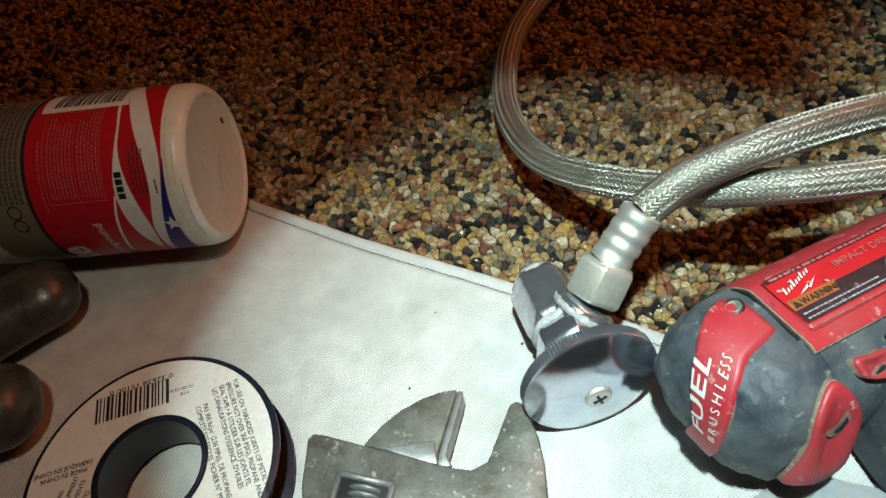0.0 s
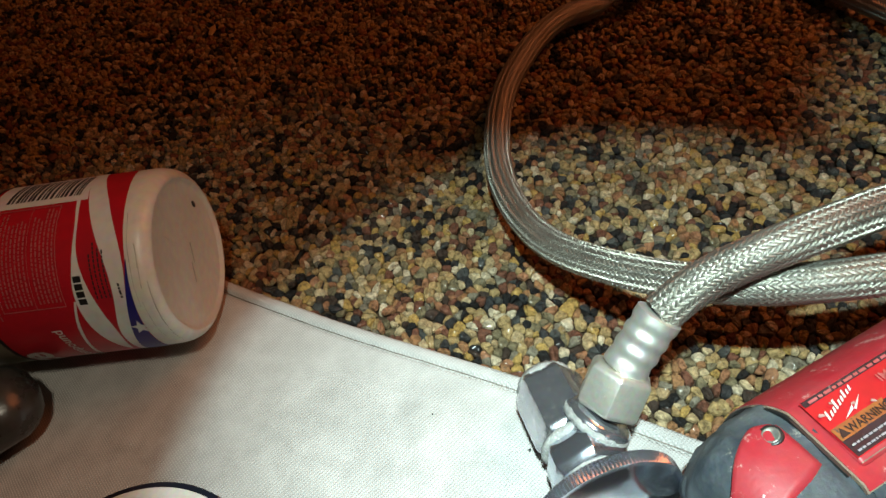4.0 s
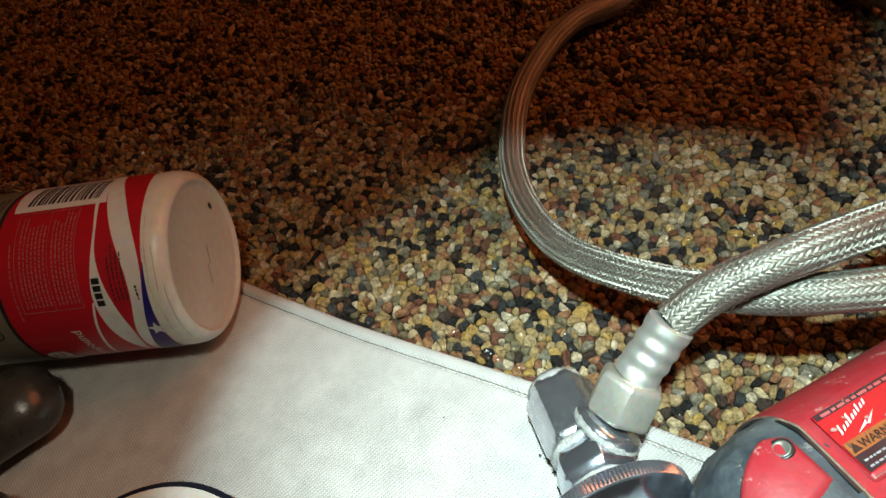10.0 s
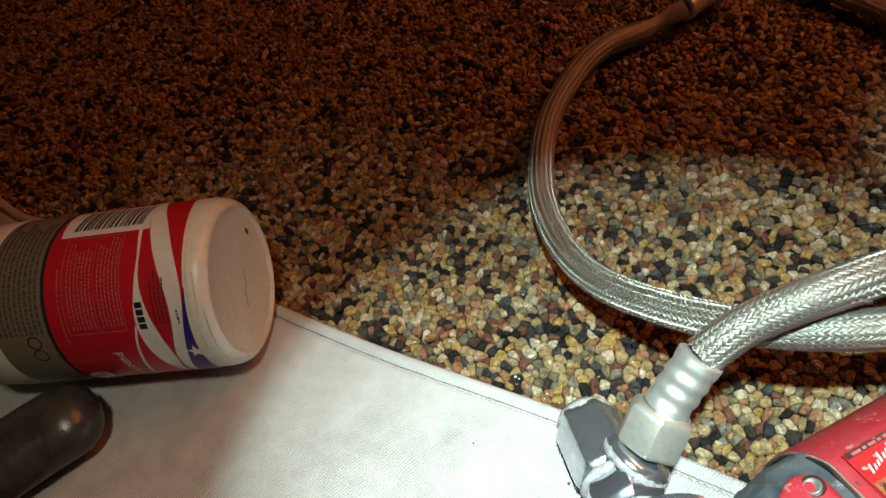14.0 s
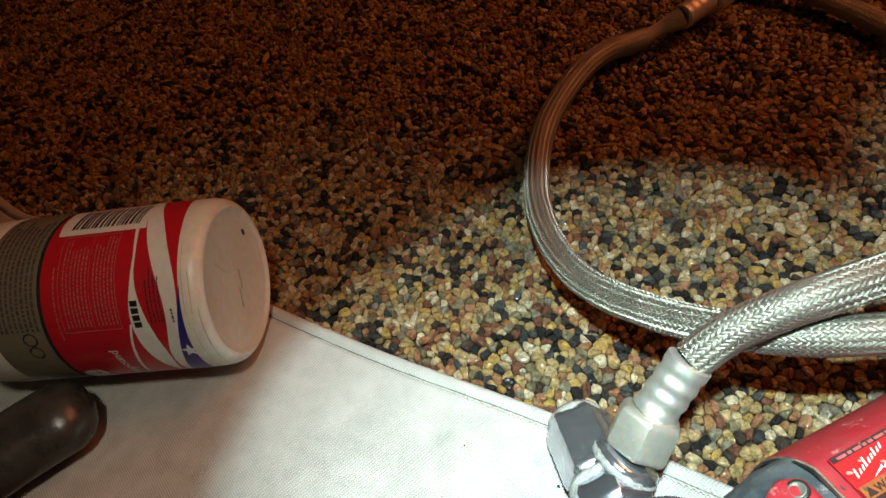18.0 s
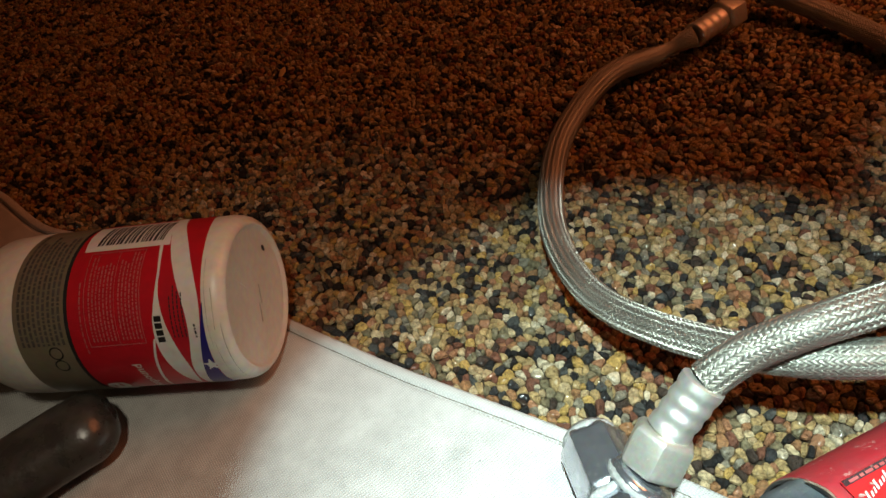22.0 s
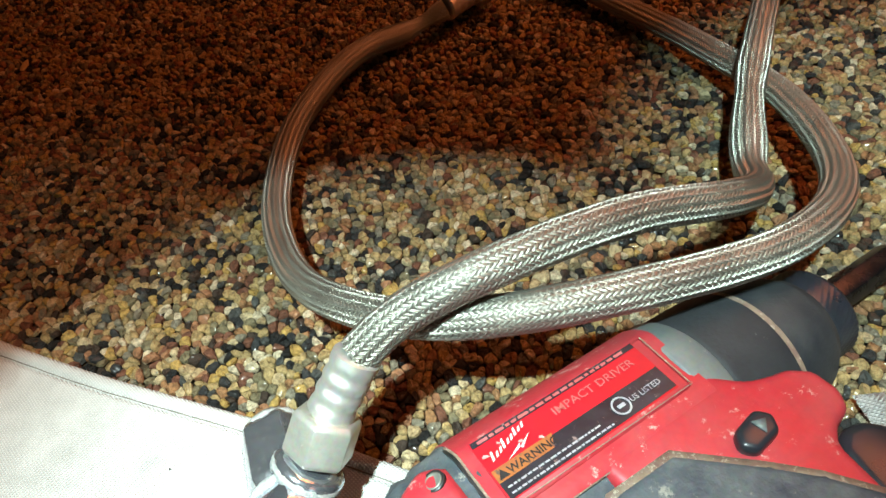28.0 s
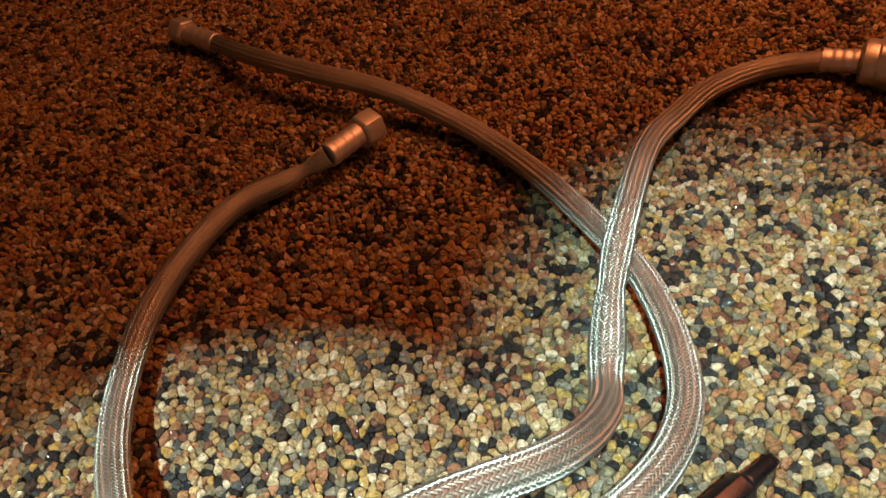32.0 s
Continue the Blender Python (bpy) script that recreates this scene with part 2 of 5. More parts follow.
CHALKY = surface("chrome_with_lime", (0.72, 0.75, 0.80), (0.46, 0.49, 0.54), 0.17, 0.90, grain=900, stain=260, bump=0.3, depth=0.0002, spread=0.14, wear=(0.88, 0.89, 0.88), wear_at=0.575)
FORGED = surface("worn_forged_steel", (0.25, 0.25, 0.225), (0.10, 0.09, 0.065), 0.50, 0.55, grain=1100, stain=130, bump=0.22, depth=0.0004, spread=0.18, wear=(0.36, 0.36, 0.33), wear_at=0.575)
BRIGHT = surface("filed_steel", (0.36, 0.38, 0.38), (0.22, 0.22, 0.20), 0.5, 0.7, grain=900, stain=220, bump=0.25, depth=0.0003)
WHITEHD = surface("white_bottle_plastic", (0.76, 0.735, 0.65), (0.68, 0.645, 0.54), 0.38, grain=350, stain=40, bump=0.10, depth=0.0003, wear=(0.46, 0.42, 0.35), wear_at=0.665)
SCRATCH = surface("grimy_scratch", (0.40, 0.37, 0.31), (0.55, 0.52, 0.45), 0.6, grain=900, stain=400, bump=0.1)
REDLAB = surface("red_label", (0.50, 0.010, 0.020), (0.44, 0.012, 0.022), 0.33, grain=300, stain=60, bump=0.03)
GREYLAB = surface("grey_label", (0.20, 0.168, 0.112), (0.16, 0.135, 0.09), 0.33, grain=300, stain=60, bump=0.03)
WHITELAB = surface("white_print", (0.74, 0.72, 0.67), (0.70, 0.67, 0.62), 0.35, grain=300, stain=60, bump=0.03)
BLUELAB = surface("blue_print", (0.012, 0.013, 0.16), (0.02, 0.02, 0.20), 0.33, grain=300, stain=60, bump=0.03)
# black for print, and for the shade painted into holes and slots
PRINTSHADE = surface("black_print_and_shade", (0.012, 0.012, 0.012), (0.03, 0.03, 0.03), 0.4, grain=300, stain=60, bump=0.03)
GREYPRINT = surface("greyed_print", (0.40, 0.40, 0.42), (0.26, 0.27, 0.30), 0.5, grain=900, stain=400, bump=0.05)
FADEPR = surface("faded_print", (0.50, 0.13, 0.13), (0.42, 0.07, 0.07), 0.4, grain=500, stain=200, bump=0.03)
STRIP = surface("worn_black_strip", (0.008, 0.010, 0.016), (0.028, 0.030, 0.038), 0.4, grain=700, stain=180, bump=0.05, wear=(0.20, 0.14, 0.13), wear_at=0.60)
SCUFF = surface("scuffed_label", (0.48, 0.30, 0.27), (0.45, 0.16, 0.15), 0.6, grain=900, stain=300, bump=0.2, wear=(0.58, 0.50, 0.45), wear_at=0.56)
BROWNPR = surface("faint_grey_print", (0.06, 0.055, 0.045), (0.11, 0.10, 0.09), 0.4, grain=500, stain=200, bump=0.03)
REDPL = surface("scuffed_red_plastic", (0.43, 0.020, 0.032), (0.37, 0.050, 0.055), 0.48, grain=700, stain=80, bump=0.2, depth=0.0003, wear=(0.48, 0.26, 0.23), wear_at=0.585)
DUST = surface("pale_grime", (0.26, 0.20, 0.14), (0.16, 0.09, 0.07), 0.8, grain=900, stain=300, bump=0.3, depth=0.0003, wear=(0.36, 0.31, 0.23), wear_at=0.56)
LIME = surface("white_limescale", (0.50, 0.51, 0.48), (0.26, 0.27, 0.26), 0.75, grain=1600, stain=480, bump=0.9, depth=0.0006, wear=(0.62, 0.63, 0.61), wear_at=0.55)
RUBBER = surface("dusty_dark_rubber", (0.026, 0.038, 0.052), (0.125, 0.140, 0.140), 0.62, grain=900, stain=75, bump=0.4, depth=0.0005, wear=(0.20, 0.195, 0.165), wear_at=0.585)
NOSERUB = surface("worn_black_nose_rubber", (0.011, 0.014, 0.019), (0.034, 0.037, 0.038), 0.62, grain=900, stain=90, bump=0.3, depth=0.0004, wear=(0.14, 0.135, 0.12), wear_at=0.64)
SLEEVE = surface("dusty_grey_rubber", (0.011, 0.013, 0.016), (0.030, 0.033, 0.036), 0.72, grain=900, stain=60, bump=0.3, depth=0.0004, wear=(0.20, 0.20, 0.19), wear_at=0.66)
GREYRING = surface("grey_rubber_ring", (0.12, 0.15, 0.15), (0.19, 0.20, 0.185), 0.55, grain=700, stain=90, bump=0.2, wear=(0.26, 0.25, 0.21), wear_at=0.62)
BLACKPL = surface("black_plastic", (0.012, 0.014, 0.02), (0.03, 0.032, 0.036), 0.3, grain=400, stain=60, bump=0.08, wear=(0.12, 0.12, 0.12), wear_at=0.72)
BITSTEEL = surface("blackened_bit_steel", (0.035, 0.035, 0.04), (0.07, 0.07, 0.075), 0.28, 0.9, grain=600, stain=120, bump=0.1)
GRIP = surface("dark_grey_vinyl_grip", (0.034, 0.035, 0.032), (0.066, 0.064, 0.056), 0.30, grain=260, stain=110, bump=0.35, depth=0.0007, spread=0.18, wear=(0.20, 0.19, 0.165), wear_at=0.66)
SPOOLBL = surface("dark_blue_black_spool", (0.008, 0.012, 0.022), (0.014, 0.018, 0.03), 0.3, grain=300, stain=60, bump=0.06)
PAPER = surface("white_paper_label", (0.72, 0.70, 0.65), (0.66, 0.63, 0.57), 0.6, grain=600, stain=35, bump=0.06, wear=(0.45, 0.42, 0.36), wear_at=0.70)
TAPE = surface("white_thread_tape", (0.75, 0.74, 0.71), (0.68, 0.67, 0.64), 0.55, grain=300, stain=60, bump=0.1)
ORANGE = surface("worn_orange_print", (0.40, 0.13, 0.03), (0.26, 0.085, 0.03), 0.4, grain=700, stain=220, bump=0.05, wear=(0.07, 0.05, 0.045), wear_at=0.57)
LENSGL = surface("grimy_screw_steel", (0.30, 0.31, 0.27), (0.20, 0.20, 0.16), 0.4, 0.5, grain=600, stain=160, bump=0.1)
FILM = surface("milky_plastic_film", (0.62, 0.63, 0.63), (0.54, 0.55, 0.56), 0.25, grain=200, stain=40, bump=0.05, coat=0.4)


# ---- building helpers ----
def part(name, bm, mat, parent=None, label="", smooth=True):
    me = bpy.data.meshes.new(name)
    bm.to_mesh(me)
    bm.free()
    me.materials.append(mat)
    if smooth:
        me.shade_smooth()
    ob = new(name, me)
    ob.parent = parent
    if label:
        tagged(ob, label)
    return ob


def soft_edges(ob, angle=35):
    ob.data.set_sharp_from_angle(angle=radians(angle))
    return ob


def thing(name, m, label, category, group="", kind=""):
    ob = new(name)
    ob.empty_display_size = 0.01
    ob.matrix_world = m
    return tagged(ob, label, category, group, kind)


def lathe(profile, n=48, closed=True, wobble=None):
    """A turned shape round the x axis from (x, radius) pairs; wobble(angle, x) scales the radius."""
    bm = bmesh.new()
    rings = []
    for x, r in profile:
        ring = []
        for i in range(n):
            a = 2 * math.pi * i / n
            k = r * (wobble(a, x) if wobble else 1)
            ring.append(bm.verts.new((x, k * math.cos(a), k * math.sin(a))))
        rings.append(ring)
    for a, b in zip(rings, rings[1:]):
        for i in range(n):
            bm.faces.new((a[i], a[(i + 1) % n], b[(i + 1) % n], b[i]))
    if closed:
        bm.faces.new(rings[0][::-1])
        bm.faces.new(rings[-1])
    bmesh.ops.recalc_face_normals(bm, faces=bm.faces)
    return bm


def slab(points, z0, z1, bevel=0.0, segments=2):
    """A flat plate with the outline points between two heights, its edges rounded."""
    bm = bmesh.new()
    low = [bm.verts.new((x, y, z0)) for x, y in points]
    top = [bm.verts.new((x, y, z1)) for x, y in points]
    bm.faces.new(low[::-1])
    bm.faces.new(top)
    for i in range(len(points)):
        j = (i + 1) % len(points)
        bm.faces.new((low[i], low[j], top[j], top[i]))
    bmesh.ops.recalc_face_normals(bm, faces=bm.faces)
    if bevel:
        bmesh.ops.bevel(bm, geom=list(bm.edges), offset=bevel, segments=segments, profile=0.5, affect="EDGES", clamp_overlap=True)
    return bm


def arc(cx, cy, r, a0, a1, n=10, ry=None):
    ry = r if ry is None else ry
    return [(cx + r * math.cos(radians(a0 + (a1 - a0) * i / n)), cy + ry * math.sin(radians(a0 + (a1 - a0) * i / n))) for i in range(n + 1)]


def hexagon(r, turn=0):
    return [(r * math.cos(radians(60 * i + turn)), r * math.sin(radians(60 * i + turn))) for i in range(6)]


def hex_nut(x0, x1, flat, chamfer=0.0012, turn=0):
    """A six-sided nut along x, across-flats size flat, with chamfered ends."""
    r = flat / 2 / math.cos(radians(30))
    bm = bmesh.new()
    rings = []
    for x, k in ((x0, 0.88), (x0 + chamfer, 1), (x1 - chamfer, 1), (x1, 0.88)):
        rings.append([bm.verts.new((x, k * p, k * q)) for p, q in hexagon(r, turn)])
    for a, b in zip(rings, rings[1:]):
        for i in range(6):
            bm.faces.new((a[i], a[(i + 1) % 6], b[(i + 1) % 6], b[i]))
    bm.faces.new(rings[0][::-1])
    bm.faces.new(rings[-1])
    bmesh.ops.recalc_face_normals(bm, faces=bm.faces)
    bmesh.ops.bevel(bm, geom=list(bm.edges), offset=0.0005, segments=2, profile=0.5, affect="EDGES", clamp_overlap=True)
    return bm


def along(p, q, roll=0):
    """A pose whose x axis runs from p towards q."""
    x = (Vector(q) - Vector(p)).normalized()
    y = Vector((0, 0, 1)).cross(x)
    y = y.normalized() if y.length > 1e-4 else Vector((0, 1, 0))
    z = x.cross(y)
    m = Matrix((x, y, z)).transposed().to_4x4()
    return Matrix.Translation(p) @ m @ pose(0, 0, 0, roll, 0, 0)


def letters(text, size, bold=0.0, width=1.0):
    """Flat letter shapes with the built-in font, as (points, faces), origin at the left of the base line."""
    cu = bpy.data.curves.new("letters", "FONT")
    cu.body, cu.size, cu.offset, cu.resolution_u = text, size, bold * size, 2
    ob = bpy.data.objects.new("letters", cu)
    me = bpy.data.meshes.new_from_object(ob)
    pts = [(v.co.x * width, v.co.y) for v in me.vertices]
    faces = [tuple(f.vertices) for f in me.polygons]
    bpy.data.objects.remove(ob)
    bpy.data.curves.remove(cu)
    bpy.data.meshes.remove(me)
    return pts, faces


def print_flat(name, shapes, place, mat, parent, label=""):
    """Print laid on a surface: flat shapes (points, faces), each point sent to its place in space by place(x, y)."""
    bm = bmesh.new()
    for pts, faces in shapes:
        vs = [bm.verts.new(place(x, y)) for x, y in pts]
        for f in faces:
            try:
                bm.faces.new([vs[i] for i in f])
            except ValueError:
                pass
    return part(name, bm, mat, parent, label, smooth=False)


def bar(x0, y0, x1, y1, cuts=1):
    """A rectangle as (points, faces), cut across its height so that it can follow a curve."""
    pts = [(x, y0 + (y1 - y0) * i / cuts) for i in range(cuts + 1) for x in (x0, x1)]
    return pts, [(2 * i, 2 * i + 1, 2 * i + 3, 2 * i + 2) for i in range(cuts)]


def moved(shape, dx, dy, turn=0.0, shear=0.0):
    c, s = math.cos(radians(turn)), math.sin(radians(turn))
    return [((x + shear * y) * c - y * s + dx, (x + shear * y) * s + y * c + dy) for x, y in shape[0]], shape[1]


def text_lines(x0, y0, x1, y1, rows, rng, fill=0.55, word=0.0022):
    """Rows of small unreadable print as bars of word length between x0..x1, stacked along y."""
    out = []
    step = (y1 - y0) / rows
    for r in range(rows):
        x = x0
        end = x1 - rng.random() * 0.25 * (x1 - x0)
        while x < end:
            w = word * (0.5 + rng.random())
            out.append(bar(x, y0 + r * step, min(x + w, x1), y0 + (r + fill) * step))
            x += w + word * 0.3
    return out


# ---- cloth edge, shared by the cloth and the pebble bed ----
def cloth_edge(x):
    """The y of the cloth's hemmed edge at x."""
    return 0.1938 - 0.660 * x + 0.0015 * math.sin(38 * x) + (0.004 * math.sin(70 * x) if x < -0.12 else 0)


# ---- ground ----
def ground_sheet():
    bm = bmesh.new()
    c = bmesh.ops.create_grid(bm, x_segments=60, y_segments=60, size=3.0)
    for v in bm.verts:
        v.co.z = -0.0032
    ob = part("ground", bm, RESIN, None)
    return tagged(ob, "pebble floor bound in dark glossy resin", "floor", kind="structure")


ground = ground_sheet()


# ---- braided hoses ----
def spline(nodes, step=0.0008):
    """Points at even steps along a smooth line through the nodes."""
    c = [Vector(n) for n in nodes]
    c = [2 * c[0] - c[1]] + c + [2 * c[-1] - c[-2]]
    pts = []
    for i in range(1, len(c) - 2):
        a, b, d, e = c[i - 1:i + 3]
        for k in range(40):
            s = k / 40
            pts.append(0.5 * (2 * b + (d - a) * s + (2 * a - 5 * b + 4 * d - e) * s * s + (3 * b - a - 3 * d + e) * s ** 3))
    pts.append(c[-2])
    arr = np.array(pts)
    run = np.r_[0, np.cumsum(np.linalg.norm(np.diff(arr, axis=0), axis=1))]
    n = int(run[-1] / step)
    s = np.linspace(0, run[-1], n)
    out = np.stack([np.interp(s, run, arr[:, k]) for k in range(3)], 1)
    for _ in range(12):
        out[1:-1] = 0.25 * out[:-2] + 0.5 * out[1:-1] + 0.25 * out[2:]
    return out, s


def frames_along(pts):
    """Unit side and up vectors along a line, carried without twist."""
    tan = np.gradient(pts, axis=0)
    tan /= np.linalg.norm(tan, axis=1)[:, None]
    side = np.zeros_like(pts)
    v = np.cross(tan[0], (0, 0, 1.0))
    side[0] = v / np.linalg.norm(v)
    for i in range(1, len(pts)):
        v = side[i - 1] - tan[i] * np.dot(side[i - 1], tan[i])
        side[i] = v / np.linalg.norm(v)
    return side, np.cross(side, tan)


def tube_mesh(name, pts, side, up, radius, mat, parent, n=20):
    bm = bmesh.new()
    rings = []
    for i in range(0, len(pts), 3):
        rings.append([bm.verts.new(pts[i] + radius[i] * (math.cos(2 * math.pi * k / n) * side[i] + math.sin(2 * math.pi * k / n) * up[i])) for k in range(n)])
    for a, b in zip(rings, rings[1:]):
        for k in range(n):
            bm.faces.new((a[k], a[(k + 1) % n], b[(k + 1) % n], b[k]))
    return part(name, bm, mat, parent)


def braid_mesh(name, pts, run, side, up, radius, parent, carriers=26, lay=0.040, width=0.00082):
    """Two crossing families of wire ribbons that weave over two and under two round the hose."""
    n = len(pts)
    verts, faces, uvs = [], [], []
    tan = np.gradient(pts, axis=0)
    tan /= np.linalg.norm(tan, axis=1)[:, None]
    pitch = 2 * math.pi * radius / lay
    for way in (1, -1):
        for c in range(carriers):
            phi = 2 * math.pi * c / carriers + way * 2 * math.pi * run / lay
            lift = way * np.sin(math.pi / 2 * (2 * c + way * 2 * carriers * run / lay) + math.pi / 4)
            lift = np.clip(lift * 1.5, -1, 1)
            base = len(verts)
            dirv = np.cos(phi)[:, None] * side + np.sin(phi)[:, None] * up
            turn = -np.sin(phi)[:, None] * side + np.cos(phi)[:, None] * up
            across = turn - (way * pitch)[:, None] * tan
            across /= np.linalg.norm(across, axis=1)[:, None]
            r = radius + 0.00021 * lift
            for o, dip in ((-1, -0.00030), (-0.5, -0.00007), (0, 0.00004), (0.5, -0.00007), (1, -0.00030)):
                verts.extend((pts + dirv * (r + dip)[:, None] + across * (o * width / 2)).tolist())
            for j in range(4):
                a, b = base + j * n, base + (j + 1) * n
                faces.extend((a + i, a + i + 1, b + i + 1, b + i) for i in range(n - 1))
                uvs.append((j, n))
    me = bpy.data.meshes.new(name)
    me.from_pydata(verts, [], faces)
    layer = me.uv_layers.new(name="UVMap")
    per = []
    for j, m in uvs:
        i = np.arange(m - 1)
        q = np.stack([np.full(m - 1, j / 4), i * 0.02, np.full(m - 1, j / 4), (i + 1) * 0.02, np.full(m - 1, (j + 1) / 4), (i + 1) * 0.02, np.full(m - 1, (j + 1) / 4), i * 0.02], 1)
        per.append(q.ravel())
    layer.data.foreach_set("uv", np.concatenate(per).astype(np.float32))
    me.materials.append(WIRE)
    me.shade_smooth()
    ob = new(name, me)
    ob.parent = parent
    return tagged(ob, "woven stainless wire braid", kind="stuff")


def ferrule(parent, p, q, r):
    """A crimped sleeve from p to q with three pressed rings."""
    L = (Vector(q) - Vector(p)).length
    prof = [(0, r * 0.88), (0.0004, r * 0.99)]
    for k in range(1, 36):
        x = k / 36
        prof.append((L * x, r * (1 + (0.034 * math.cos(2 * math.pi * (x - 0.14) / 0.25) - 0.012 if 0.14 < x < 0.89 else 0.025))))
    prof += [(L - 0.0003, r), (L, r * 0.86)]
    ob = part("ferrule", lathe(prof, 40, wobble=lambda a, x: 1 + 0.010 * math.cos(8 * a)), STEEL, parent, "crimped shiny steel sleeve")
    ob.matrix_world = along(p, q)
    return soft_edges(ob, 50)


def hose(label, nodes, bore, ends):
    """A braided connector hose: dark liner, woven braid and its end fittings."""
    root = thing("braided_hose", Matrix(), label, "hose", "braided supply hoses")
    pts, run = spline(nodes)
    side, up = frames_along(pts)
    radius = np.array([bore(s, run[-1]) for s in run])
    tube_mesh("liner", pts, side, up, radius - 0.00035, LINER, root)
    braid_mesh("braid", pts, run, side, up, radius, root)
    for kind, a, b, c in ends:
        ferrule(root, a, b, 0.0057)
        if kind == "small":
            nut = part("coupling_nut", hex_nut(0, 0.0115, 0.0150, turn=12), NUTMETAL, root, "dull hexagonal brass coupling nut", smooth=True)
            soft_edges(nut, 25).matrix_world = along(b, c)
            part("nut_bore", lathe([(0.0113, 0.0052), (0.0118, 0.0060), (0.0121, 0.0058), (0.0119, 0.003)], 28), BLACKPL, nut)
        else:
            nut = part("coupling_nut", lathe([(0, 0.0085), (0.0012, 0.0105), (0.004, 0.0110), (0.0065, 0.0108), (0.0075, 0.0118), (0.020, 0.0120), (0.021, 0.0112), (0.0212, 0.007)], 48,
                                             wobble=lambda a, x: 1 + (0.035 * math.cos(6 * a) if x > 0.007 else 0)), NUTMETAL, root, "wide ribbed brass faucet nut")
            soft_edges(nut, 40).matrix_world = along(b, c)
    return root


def bore_even(s, total):
    pinch = 0.0019 * math.exp(-((s - 0.012) / 0.007) ** 2)
    swell = 0.0005 * math.exp(-((s - 0.030) / 0.008) ** 2)
    return 0.00488 - pinch + swell


def bore_kinked(s, total):
    return 0.00488 + 0.0010 * math.exp(-((s - 0.170) / 0.010) ** 2) - 0.0004 * math.exp(-((s - 0.190) / 0.006) ** 2) + 0.0004 * math.exp(-((s - 0.205) / 0.008) ** 2)


LOOP = [(0.1200, 0.3643, 0.0138), (0.0998, 0.3607, 0.0088), (0.0800, 0.3519, 0.0106), (0.0616, 0.3302, 0.0134), (0.0434, 0.2972, 0.0141), (0.0349, 0.2558, 0.0147), (0.0404, 0.2174, 0.0210), (0.0570, 0.1873, 0.0345),
        (0.0842, 0.1649, 0.0471), (0.1261, 0.1590, 0.0499), (0.1703, 0.1677, 0.0419), (0.2021, 0.1944, 0.0303), (0.2152, 0.2407, 0.0219), (0.2116, 0.2911, 0.0133), (0.2014, 0.3376, 0.0073),
        (0.1820, 0.3752, 0.0089), (0.1539, 0.4048, 0.0151), (0.1208, 0.4323, 0.0180), (0.0922, 0.4653, 0.0160), (0.0709, 0.5039, 0.0088)]
hose("silver braided water hose lying in a loose loop on the pebbles", LOOP, bore_even,
     [("small", (0.1200, 0.3643, 0.0138), (0.1364, 0.3767, 0.0128), (0.1503, 0.3859, 0.0120)), ("small", (0.0709, 0.5039, 0.0088), (0.0545, 0.5223, 0.0095), (0.0451, 0.5337, 0.0098))])

STEM = [(0.0596, 0.1625, 0.0467), (0.0719, 0.1655, 0.0536), (0.0946, 0.1674, 0.0600), (0.1288, 0.1754, 0.0565), (0.1604, 0.1836, 0.0442), (0.1803, 0.1994, 0.0281), (0.1893, 0.2169, 0.0200), (0.2026, 0.2437, 0.0254),
        (0.2216, 0.2729, 0.0303), (0.2433, 0.3020, 0.0284), (0.2684, 0.3246, 0.0204), (0.2944, 0.3454, 0.0126), (0.3209, 0.3572, 0.0075), (0.3434, 0.3590, 0.0060), (0.3600, 0.3540, 0.0067)]
hose("silver braided water hose joined to the chrome valve", STEM, bore_kinked,
     [("small", (0.0596, 0.1625, 0.0467), (0.0494, 0.1563, 0.0351), (0.0436, 0.1506, 0.0274)), ("wide", (0.3603, 0.3542, 0.0070), (0.3723, 0.3432, 0.0090), (0.3880, 0.3290, 0.0110))])


